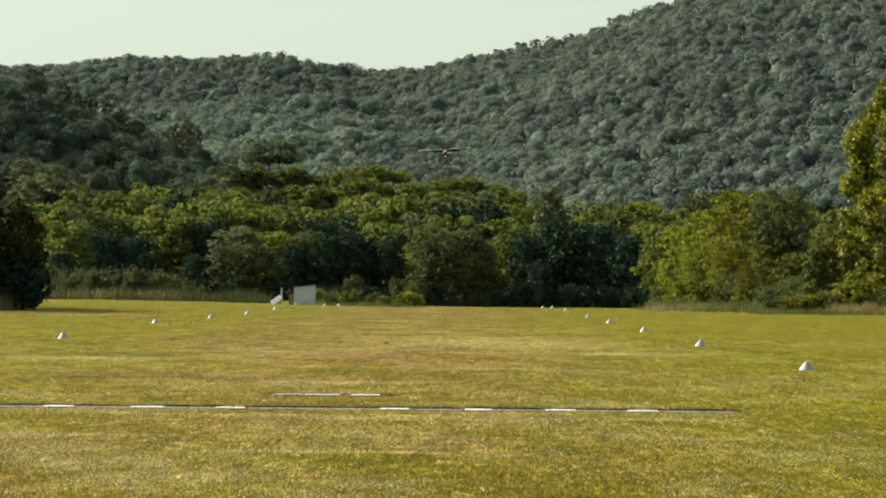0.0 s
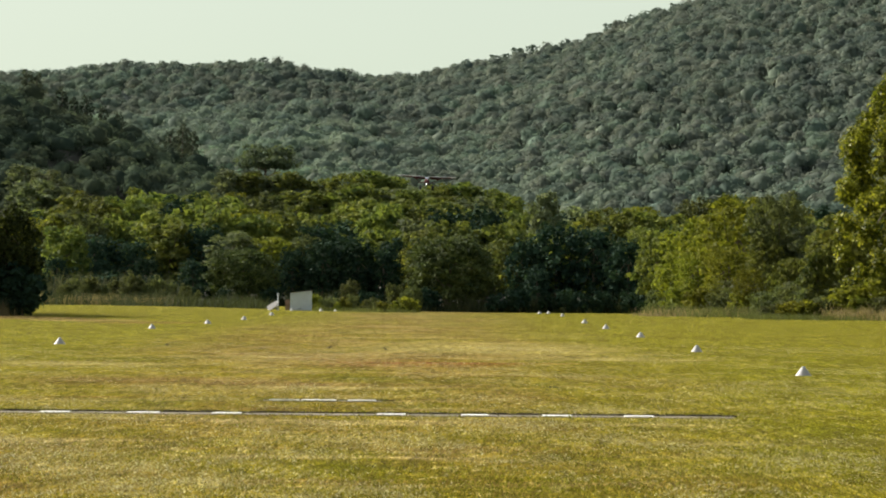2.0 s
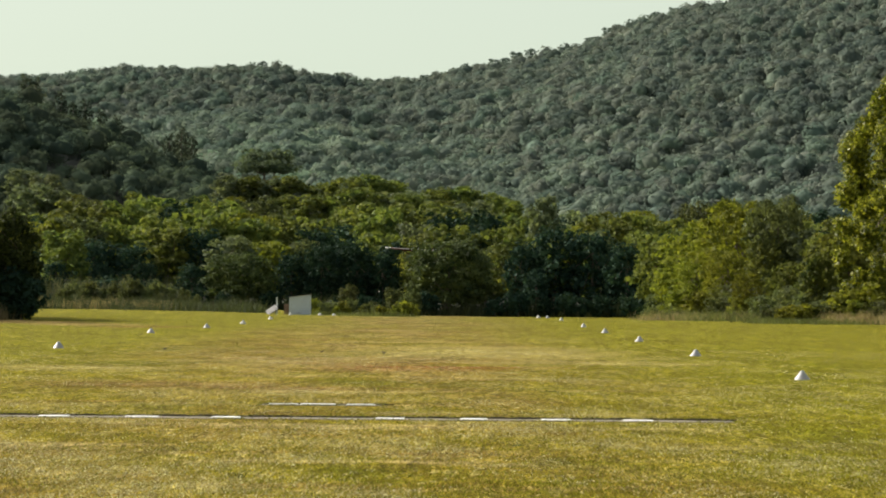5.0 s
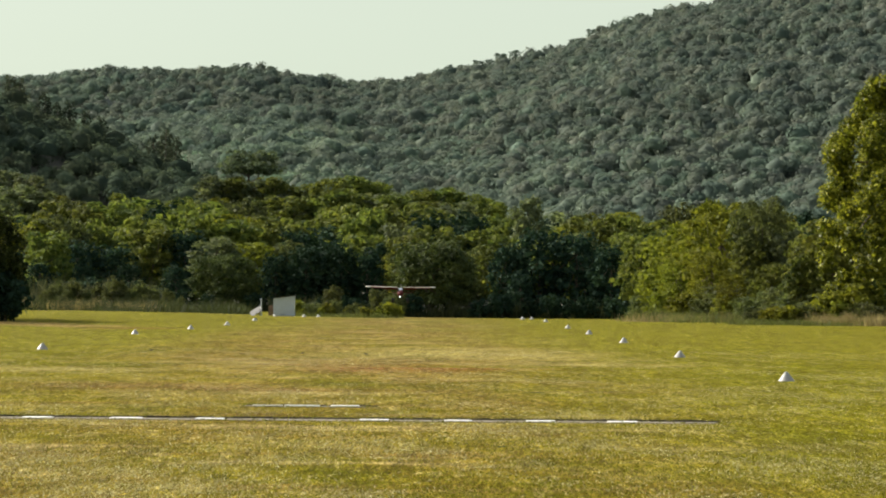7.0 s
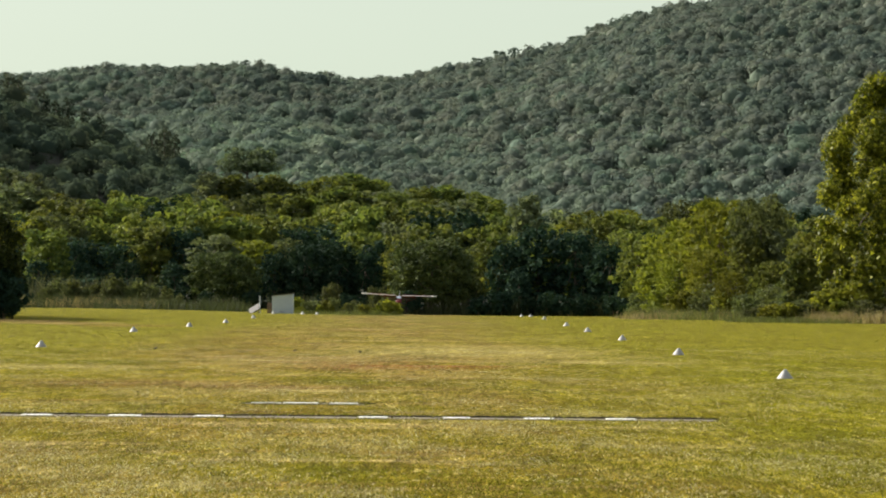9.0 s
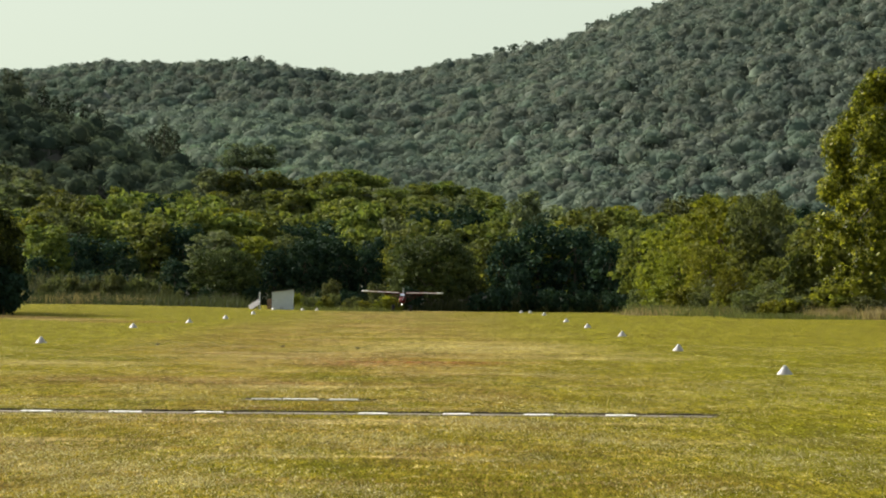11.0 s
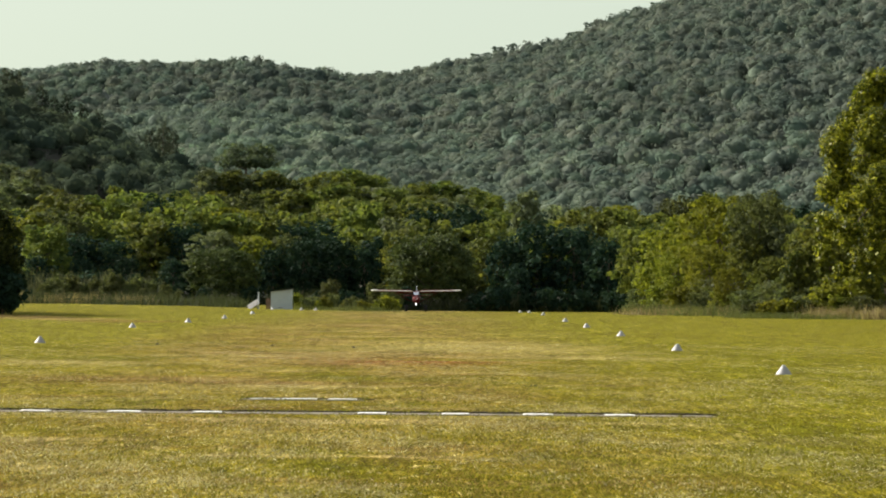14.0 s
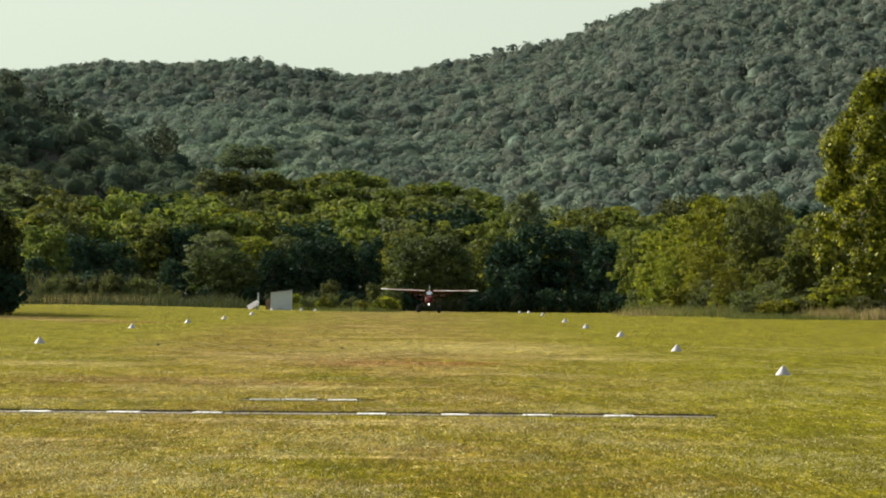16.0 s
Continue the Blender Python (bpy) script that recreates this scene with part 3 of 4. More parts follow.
TREES["pine"] = make_tree("umbrella_pine", "dark umbrella pine with a domed spreading crown on the hillside",
                          [(0, 0, 8.6, 3.0, 3.0, 1.7), (2.4, 0.4, 7.9, 1.9, 1.9, 1.1), (-2.5, -0.3, 8.0, 1.9, 1.9, 1.1),
                           (0.5, 2.2, 8.0, 1.9, 1.9, 1.1), (-0.4, -2.2, 7.9, 1.9, 1.9, 1.1), (1.2, -1.2, 9.6, 1.6, 1.6, 1.1),
                           (-1.3, 1.0, 9.7, 1.6, 1.6, 1.1)], 2400, 0.34, LEAF["pine"], 8.0, 0.28)


# ridge trees share the haze-paled leaf colour of the far woods
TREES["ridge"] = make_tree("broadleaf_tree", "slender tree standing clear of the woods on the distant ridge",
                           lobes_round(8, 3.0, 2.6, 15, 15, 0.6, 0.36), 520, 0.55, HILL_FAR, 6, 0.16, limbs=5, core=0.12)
TREES["thin"] = make_tree("broadleaf_tree", "thin brownish tree rising over the nearer hillside woods",
                          lobes_round(9, 1.9, 1.0, 22, 16, 1.1, 0.36), 700, 0.40, HILL_NEAR, 8.5, 0.10, limbs=9, core=0.1)


def place(kind, px, d, top, wide=1.0, turn=None, base_h=None):
    """Stands a copy of a tree at a bearing (as the offset of its axis at 5000 to 1), a distance and the height of its top."""
    proto = TREES[kind]
    x, y = px / 5000 * d, d
    z = float(ground_z(x, y))
    h = {"round": 9.0, "ridge": 8.0, "thin": 9.0, "poplar": 14.0, "shrub": 3.0, "shrub_lime": 3.0, "shrub_olive": 3.0, "shrub_pale": 3.0, "pine": 10.9}.get(kind, 11.0)
    s = (top - z) / (0.95 * h)
    m = pose(x, y, z, 0, 0, rng.uniform(0, 360) if turn is None else turn) @ Matrix.Diagonal((s * wide, s * wide, s, 1))
    if proto.name not in PLACED:
        PLACED.add(proto.name)
        proto.matrix_basis = m
        return proto
    return copy_thing(proto, m @ Matrix.Diagonal((*(1 / v for v in proto.scale), 1)))


PLACED = set()


def top_at(row, d, horizon=510):
    """Height at distance d that stands at a given row of a view 5000 deep."""
    return EYE_HEIGHT + (horizon - row) / 5000 * d


# back canopy, row behind row
CANOPY = [(-1000, 346), (-780, 362), (-700, 352), (-560, 350), (-430, 350), (-300, 362), (-200, 366), (-90, 352), (0, 358), (110, 380),
          (210, 372), (330, 370), (420, 366), (520, 352), (640, 372), (900, 360)]
for d, lift, step in ((575, -6, 54), (525, 2, 54), (484, 12, 54), (450, 34, 54), (424, 62, 54)):
    px = -900 + rng.uniform(0, step)
    while px < 900:
        row = lerp_table(px, CANOPY) + lift + rng.uniform(-14, 18)
        kind = rng.choice(["robinia", "robinia_b", "dark", "lime", "olive", "pale"],
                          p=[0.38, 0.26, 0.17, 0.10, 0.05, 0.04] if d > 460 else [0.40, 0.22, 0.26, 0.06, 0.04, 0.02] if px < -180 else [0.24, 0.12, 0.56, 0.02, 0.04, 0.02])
        place(kind, px, d + rng.uniform(-12, 12), top_at(row, d), rng.uniform(0.95, 1.4))
        px += step * rng.uniform(0.75, 1.25)

# trees that can be told apart
place("round", -24, 402, top_at(414, 402), 1.08, 20)
place("round", -391, 400, top_at(442, 400), 1.2, 80)
# shade-coloured trees fill the low rows of the wood's front
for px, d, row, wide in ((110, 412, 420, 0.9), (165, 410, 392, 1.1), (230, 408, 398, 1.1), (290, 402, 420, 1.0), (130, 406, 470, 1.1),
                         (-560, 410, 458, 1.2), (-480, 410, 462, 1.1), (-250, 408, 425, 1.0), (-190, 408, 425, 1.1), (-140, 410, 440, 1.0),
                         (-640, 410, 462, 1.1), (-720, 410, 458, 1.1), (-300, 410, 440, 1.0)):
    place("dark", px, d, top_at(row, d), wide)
place("poplar", 146, 470, top_at(334, 470), 0.95, 10)
for px, d, row in ((-712, 700, 158), (-690, 702, 176), (-668, 700, 172), (-640, 700, 190), (-612, 698, 200), (-498, 700, 222), (-480, 704, 236), (-520, 696, 232), (-775, 705, 128), (-758, 705, 134)):
    place("thin", px, d, top_at(row, d), 0.9)
for px, up, wide in ((-682, 5, 1.0), (-640, 4, 0.9), (-576, 6, 1.0), (-520, 5, 1.2), (-470, 6, 1.0), (-440, 5, 1.1), (-410, 7, 1.0), (-376, 6, 1.1), (-355, 8, 1.0), (-312, 7, 1.2),
                     (-258, 5, 1.0), (-225, 5, 1.1), (-168, 6, 1.0), (-120, 5, 1.1), (-72, 5, 0.9), (4, 6, 0.8), (24, 6, 1.0), (56, 7, 1.2), (74, 7, 1.1), (95, 9, 1.0), (121, 9, 0.9),
                     (222, 6, 1.1), (256, 7, 1.0), (270, 7, 0.9), (340, 6, 1.2), (372, 6, 1.0)):
    d = float(lerp_table(px / 87.3, FAR_RIDGE)) + 4
    place("ridge", px, d, float(ground_z(px / 5000 * d, d)) + up + 1.5, wide)
place("pine", -346, 600, top_at(262, 600), 1.25, 30)
for px, row in ((-372, 300), (-340, 306), (-310, 300), (-410, 296)):
    place("robinia_b" if row == 300 else "pale", px, 586, top_at(row + 6, 586), 1.35)
# pale copies among these farther trees stand in for haze
for px, row, kind, wide in ((-250, 318, "robinia", 1.1), (-205, 306, "robinia", 1.1), (-160, 303, "robinia_b", 1.2), (-120, 312, "robinia", 1.1),
                            (-85, 330, "pale", 1.1), (-45, 324, "robinia", 1.1), (0, 322, "robinia_b", 1.1), (40, 330, "robinia", 1.1),
                            (75, 342, "robinia", 1.2), (-300, 312, "robinia", 1.2), (-260, 340, "pale", 1.1), (-780, 296, "pale", 1.3), (-740, 306, "pale", 1.1),
                            (-690, 338, "lime", 1.1)):
    d = 590 + rng.uniform(-12, 12)
    place(kind, px, d, top_at(row, d), wide * 1.4)
    d = 562 + rng.uniform(-8, 8)
    place("robinia_b" if kind == "robinia" else "pale", px + 22, d, top_at(row + rng.uniform(16, 30), d), wide * 1.4)
for px, d, row, wide, kind in ((345, 372, 410, 1.0, "robinia"), (395, 350, 400, 1.05, "lime"), (440, 330, 372, 1.05, "lime"),
                               (415, 320, 440, 1.0, "lime"), (490, 312, 338, 1.0, "lime"), (470, 302, 430, 1.0, "lime"),
                               (560, 284, 340, 0.78, "olive"), (540, 282, 420, 0.9, "robinia"), (600, 282, 398, 1.0, "pale"),
                               (575, 268, 455, 1.0, "robinia"), (640, 270, 405, 1.0, "robinia"), (630, 252, 440, 0.9, "robinia_b"),
                               (690, 262, 380, 1.1, "robinia"), (505, 272, 470, 1.0, "lime")):
    place(kind, px, d, top_at(row, d, 514), wide)
for px, d, row in ((-201, 394, 500), (-215, 396, 520), (-170, 396, 518), (-120, 395, 505), (-100, 393, 516), (-85, 395, 508), (-150, 397, 522),
                   (60, 395, 520), (100, 395, 512), (150, 395, 522), (220, 394, 520), (-60, 397, 512), (185, 396, 512), (250, 396, 515), (300, 394, 512), (335, 388, 508), (-340, 394, 512), (-420, 394, 514)):
    place("shrub_olive" if px in (-201, -120, -85, -100) else "shrub", px, d, top_at(row, d), 0.62 if px in (-201, -120, -85, -100) else 1.0)
for px, d, row in ((-640, 398, 486), (-560, 400, 492), (-520, 398, 500), (-470, 400, 505)):
    place("shrub", px, d, top_at(row, d, 506), 1.4)

for px, d, row, kind, wide in ((548, 247, 541, "shrub_olive", 1.6), (580, 245, 536, "shrub_lime", 1.6), (612, 244, 534, "shrub_lime", 1.6), (645, 244, 530, "shrub_olive", 1.5),
                               (678, 243, 534, "shrub_lime", 1.6), (712, 242, 526, "shrub_lime", 1.4), (752, 239, 528, "shrub_olive", 1.4), (540, 262, 520, "shrub_olive", 1.3),
                               (500, 272, 518, "shrub_lime", 1.2), (460, 285, 520, "shrub_olive", 1.2), (420, 300, 515, "shrub_lime", 1.2), (385, 318, 512, "shrub_lime", 1.2),
                               (600, 258, 505, "shrub_olive", 1.2), (650, 255, 500, "shrub_lime", 1.2), (700, 255, 495, "shrub_lime", 1.2)):
    place(kind, px, d, top_at(row, d, 516), wide)
# a sunlit fringe of bushes down the foot of the side wood
g = np.random.default_rng(18)
for i in range(34):
    px = 345 + 12.6 * i + g.uniform(-6, 6)
    d = float(lerp_table(px, [(340, 366), (440, 318), (500, 294), (560, 270), (600, 256), (650, 249), (760, 242)])) + g.uniform(-3, 5)
    z = float(ground_z(px / 5000 * d, d))
    place(g.choice(["shrub_lime", "shrub_olive", "shrub_olive"]), px, d, z + g.uniform(1.6, 3.6), g.uniform(0.9, 1.4))
g = np.random.default_rng(8)
for i in range(17):
    px, d = -266 + 10.5 * i + g.uniform(-4, 4), g.uniform(326, 338)
    x = px / 5000 * d
    place("shrub_lime" if g.random() < 0.4 else "shrub_olive", px, d, float(ground_z(x, d)) + g.uniform(0.6, 2.1), g.uniform(0.8, 1.5))
for px, d, row in ((-690, 384, 494), (-655, 383, 490), (-610, 385, 496), (-580, 383, 486), (-545, 384, 492), (-520, 385, 500), (-490, 386, 505),
                   (-705, 382, 505), (-672, 381, 503), (-634, 382, 508), (-596, 381, 502), (-562, 382, 506), (-530, 381, 511), (-470, 384, 515)):
    place("shrub_pale", px, d, top_at(row, d, 505), 0.9)


def lobes_tall():
    """Egg-shaped crown, widest low down."""
    g = np.random.default_rng(21)
    out = [(0, 0, 5.5, 3.4, 3.4, 4.2), (0, 0, 10.5, 2.6, 2.6, 4.0)]
    for i in range(100):
        k = (i + 0.5) / 100
        r = lerp_table(k, [(0, 3.8), (0.08, 4.6), (0.22, 5.5), (0.48, 5.4), (0.62, 5.1), (0.75, 4.7), (0.88, 3.6), (1, 1.9)])
        a = i * 2.4 + g.uniform(-0.5, 0.5)
        e = g.uniform(0.7, 1.25)
        rr = max(0, r - e * 0.8) * g.uniform(0.78, 1.08)
        out.append((math.cos(a) * rr, math.sin(a) * rr, 1.0 + 15.3 * k, e, e, e * g.uniform(0.8, 1.1)))
    return out


big = make_tree("broadleaf_tree", "tall broad-leaved tree with glossy leaves and painted sun flecks beside the runway",
                lobes_tall(), 34000, 0.20, LEAF["big"], 14, 0.3, core=0.55)
big.matrix_basis = pose(39.2, 247, -0.1, 0, 0, 40) @ Matrix.Scale(1.29, 4)
side = make_tree("broadleaf_tree", "bushy tree beside the field with shade and sunlit leaves in its colour",
                 lobes_round(9.6, 3.3, 0.0, 40, 22, 0.95, 0.30), 8000, 0.24, LEAF["mixed"], 7, 0.2)
side.matrix_basis = pose(-36.6, 226, 0, 0, 0, 0)
for x, y, h, w in ((-34.9, 223.5, 3.4, 1.0), (-36.2, 222.5, 3.8, 1.0), (-37.6, 222.5, 3.6, 1.0), (-38.9, 223.5, 3.8, 1.0), (-34.6, 222.0, 1.7, 1.1), (-35.8, 221.2, 1.5, 1.3), (-37.2, 221.0, 1.6, 1.3)):
    place("shrub", x / y * 5000, y, h, w)
# unseen trees just outside the view, added to throw shadow on the turf
for x, y, turn, size in ((-39.8, 212, 130, 1.1), (-41.8, 224, 70, 1.25), (-43.8, 236, 310, 1.3), (-46.0, 248, 190, 1.35)):
    copy_thing(side, pose(x, y, 0, 0, 0, turn) @ Matrix.Scale(size, 4))


# ---------------------------------------------------------------- tall grass, reeds
def blades(name, label, category, pts, height, width, material, lean=0.25, base_z=None):
    n = len(pts)
    z = ground_z(pts[:, 0], pts[:, 1]) - 0.01
    P = np.stack([pts[:, 0], pts[:, 1], z], 1)
    a = rng.uniform(0, 2 * np.pi, n)
    w = np.stack([np.cos(a), np.sin(a), np.zeros(n)], 1) * (width * rng.uniform(0.6, 1.4, n))[:, None] * 0.5
    h = height * rng.uniform(0.5, 1.25, n)
    if height > 0.5:
        h = h * (0.68 + 0.5 * wave(pts[:, 0] * 2, pts[:, 1], 3.1, 1.0) + 0.3 * wave(pts[:, 0] * 2, pts[:, 1], 0.9, 2.0)).clip(0.15, 1.6)
    tip = np.stack([rng.normal(size=n) * lean * h, rng.normal(size=n) * lean * h, h], 1)
    V = np.stack([P - w, P + w, P + tip], 1).reshape(-1, 3)
    me = raw_mesh(name, V, np.arange(3 * n), 3, material, np.repeat(rng.random(n), 3))
    return tagged(new(name, me), label, category, kind="stuff")


def strip_points(n, x0, x1, y0, y1):
    """Points over a patch with an uneven, thinning edge."""
    x, y = rng.uniform(x0, x1, n), rng.uniform(y0, y1, n)
    y = y + wave(x, 0 * x, 2.3, x0) * (y1 - y0) * 0.22 + rng.normal(size=n) * (y1 - y0) * 0.1
    x = x + wave(0 * y, y, 1.9, y0) * 1.2 + rng.normal(size=n) * 0.7
    return np.stack([x, y], 1)


blades("tall_grass", "tall pale dry grass along the wood's edge", "grass", strip_points(9000, -58, -24, 331, 352), 1.7, 0.09, MEADOW, 0.35)
blades("tall_grass", "rough green grass at the foot of the wood", "grass", strip_points(9000, -30, 30, 396, 404), 2.4, 0.12, MEADOW)
blades("tall_grass", "rough grass brightened in colour as if sunlit beside the shed", "grass", strip_points(2600, -16.5, -5.5, 321, 332), 0.75, 0.07, SCRUB, 0.45)
blades("dry_grass", "pale seeding grass before the reeds", "grass", strip_points(2600, -57, -34, 334, 340), 1.5, 0.07, DRY, 0.3)
blades("reed_bed", "stand of tall grey-green reeds before the wood", "reeds", strip_points(1500, -58, -40, 386, 396), 4.2, 0.26, REED, 0.3)
blades("dry_grass", "tall straw-coloured dry grass below the trees", "grass", strip_points(3600, 17.5, 27, 258, 272), 0.85, 0.06, DRY, 0.4)
blades("tall_grass", "rough green grass below the trees beside the field", "grass", strip_points(9000, 18, 44, 256, 276), 1.15, 0.08, SCRUB, 0.4)
blades("tall_grass", "rough green grass in front of the scrub", "grass", strip_points(7000, 25, 44, 236, 248), 0.5, 0.06, SCRUB, 0.5)
blades("dry_grass", "patch of straw-coloured dry grass before the tall tree", "grass", strip_points(1800, 32.3, 35.4, 238, 241), 1.3, 0.06, DRY, 0.35)
blades("dry_grass", "patch of straw-coloured dry grass beside the scrub", "grass", strip_points(1800, 35.8, 40, 234, 239), 1.2, 0.06, DRY, 0.35)
blades("dry_grass", "tall straw-coloured dry grass beside the bushy tree", "grass", strip_points(2600, -40.5, -36.3, 217, 221), 1.7, 0.05, DRY)


def turf():
    """Short blades over the near part of the field."""
    d = 27 + (rng.random(520000) ** 1.9) * 95
    az = np.radians(rng.uniform(-10.2, 10.2, len(d)))
    pts = np.stack([np.sin(az) * d, np.cos(az) * d], 1)
    clump = wave(pts[:, 0], pts[:, 1], 1.7, 2.0) + wave(pts[:, 0], pts[:, 1], 0.6, 5.0)
    pts = pts[clump > rng.uniform(-1.6, 0.6, len(pts))]
    hole = (np.abs(pts[:, 1] - 53.38) < 0.34) & (pts[:, 0] < 5.2) & (rng.random(len(pts)) < 0.93)
    hole |= (np.abs(pts[:, 1] - 59.75) < 0.3) & (pts[:, 0] > -4.3) & (pts[:, 0] < -1.6)
    pts = pts[~hole]
    patch = wave(pts[:, 0], pts[:, 1] * 0.5, 1.9, 7.0) + 0.8 * wave(pts[:, 0], pts[:, 1] * 0.4, 0.55, 3.0) + 0.5 * wave(pts[:, 0], pts[:, 1], 6.0, 9.0)
    dead = patch > rng.uniform(-0.5, 1.3, len(pts))
    blades("turf_blades", "short mown green grass blades", "grass", pts[~dead], 0.036, 0.015, BLADE, 0.9)
    blades("dead_grass", "bleached mown straw lying in the turf", "grass", pts[dead], 0.034, 0.020, STRAW, 1.1)
    d = rng.uniform(118, 292, 50000)
    az = np.radians(rng.uniform(-10, 10, len(d)))
    far = np.stack([np.sin(az) * d, np.cos(az) * d], 1)
    tall = wave(far[:, 0], far[:, 1] * 0.3, 2.9, 4.0) + 0.6 * wave(far[:, 0], far[:, 1] * 0.3, 0.8, 6.0)
    blades("turf_tufts", "uneven tufts of mown grass over the far turf", "grass", far[tall > rng.uniform(-1.2, 1.2, len(far))], 0.045, 0.05, BLADE, 0.9)


turf()


# ---------------------------------------------------------------- runway things
def runway_cone():
    root = thing("runway_marker_cone", "low white sheet-metal runway marker cone standing on the turf", "marker cone", pose(0, -50, 0),
                 "runway edge cones")
    bm = bmesh.new()
    prof = [(0.242, 0.0), (0.234, 0.012), (0.062, 0.236), (0.05, 0.243)]
    rings = [[(r * math.cos(a), r * math.sin(a), z) for a in (k * math.pi / 10 for k in range(20))] for r, z in prof]
    loft(bm, rings)
    part("shell", bm, CONE_WHITE, root)
    bm = bmesh.new()
    rings = [[(r * math.cos(a), r * math.sin(a), z) for a in (k * math.pi / 10 for k in range(20))] for r, z in
             [(0.065, 0.232), (0.060, 0.256), (0.034, 0.266)]]
    loft(bm, rings)
    part("cap", bm, CONE_TIP, root, "grey cap")
    return root


CONES = [(9.71, 80.4), (9.17, 110.4), (9.06, 143.5), (8.85, 173.9), (8.8, 203.0), (8.95, 252.0), (8.67, 283.0), (7.85, 286.5),
         (-16.51, 115.9), (-17.5, 159.4), (-16.5, 183.2), (-15.96, 206.8), (-16.3, 241.8), (-17.9, 297.0), (-15.0, 300.0), (-13.8, 307.0)]
cone = runway_cone()
for i, (x, y) in enumerate(CONES):
    m = pose(x, y, float(ground_z(x, y)) - 0.005, rng.uniform(-2, 2), rng.uniform(-2, 2), rng.uniform(0, 90))
    if i:
        copy_thing(cone, m)
    else:
        cone.matrix_basis = m


def runway_strip():
    """A sunken dusty strip across the runway with white dashes and a ragged soil lip."""
    root = thing("threshold_strip", "narrow dusty threshold strip across the turf with white dashes", "runway marking")
    bm = bmesh.new()
    box(bm, (16.2, 0.75, 0.05), (-2.95, 53.4, -0.018))
    part("bed", bm, ASPHALT, root)
    bm = bmesh.new()
    x = -11.0
    while x < 5.15:
        w = rng.uniform(0.12, 0.4)
        box(bm, (w, 0.08, 0.022 + 0.038 * rng.random()), (x + w / 2, 53.83 + 0.04 * rng.normal(), 0.012), 0.006)
        x += w * 0.93
    tagged(part("soil_lip", bm, SOIL, root, "dark ragged soil edge"), kind="stuff")
    for x0, x1 in ((-9.62, -9.07), (-7.97, -7.40), (-6.32, -5.71), (-4.70, -4.16), (-1.60, -1.05), (0.0, 0.51), (1.53, 2.09), (3.08, 3.64)):
        bm = bmesh.new()
        box(bm, (x1 - x0, 0.42, 0.02), ((x0 + x1) / 2, 53.4, 0.013), 0.005, pose(0, 0, 0, 0, 0, rng.uniform(-1, 1)))
        part("dash", bm, DASH_WHITE, root, "worn white dash")
    return root


def short_strip():
    root = thing("short_marker_strip", "short sunken strip in the turf with two white slabs", "runway marking")
    bm = bmesh.new()
    box(bm, (2.6, 0.5, 0.04), (-2.95, 59.7, -0.01))
    part("bed", bm, ASPHALT, root)
    bm = bmesh.new()
    x = -4.2
    while x < -1.65:
        w = rng.uniform(0.12, 0.4)
        box(bm, (w, 0.08, 0.022 + 0.016 * rng.random()), (x + w / 2, 60.0 + 0.03 * rng.normal(), 0.012), 0.006)
        x += w * 0.93
    tagged(part("soil_lip", bm, SOIL, root, "dark ragged soil edge"), kind="stuff")
    for x0, x1, deep in ((-4.05, -3.42, 0.14), (-3.38, -2.64, 0.30), (-2.40, -1.80, 0.30)):
        bm = bmesh.new()
        box(bm, (x1 - x0, deep, 0.03), ((x0 + x1) / 2, 59.66, 0.018), 0.005)
        part("slab", bm, DASH_WHITE, root, "white slab")
    return root


runway_strip()
short_strip()


def strip_fringe():
    """Grass hanging over the strips' far lips and creeping in from the near side."""
    def row(n, x0, x1, y, dy):
        return np.stack([rng.uniform(x0, x1, n), y + dy * rng.normal(size=n)], 1)
    lip = np.concatenate([row(2600, -11.1, 5.2, 53.86, 0.035), row(420, -4.3, -1.55, 60.02, 0.03)])
    thick = wave(lip[:, 0], 0 * lip[:, 0], 0.35, 4.0) + 0.6 * wave(lip[:, 0], 0 * lip[:, 0], 0.11, 2.0)
    blades("fringe_grass", "grass overhanging the dark soil edge of the strips", "grass", lip[thick > rng.uniform(-1.1, 0.9, len(lip))], 0.09, 0.022, BLADE, 0.5)
    near = np.concatenate([row(3000, -11.1, 5.2, 53.06, 0.07), row(500, -4.3, -1.55, 59.47, 0.05)])
    thick = wave(near[:, 0], 0 * near[:, 0], 0.45, 1.0) + 0.6 * wave(near[:, 0], 0 * near[:, 0], 0.13, 7.0)
    blades("fringe_grass", "grass creeping over the near edge of the strips", "grass", near[thick > rng.uniform(-0.8, 1.2, len(near))], 0.05, 0.022, BLADE, 0.8)


strip_fringe()


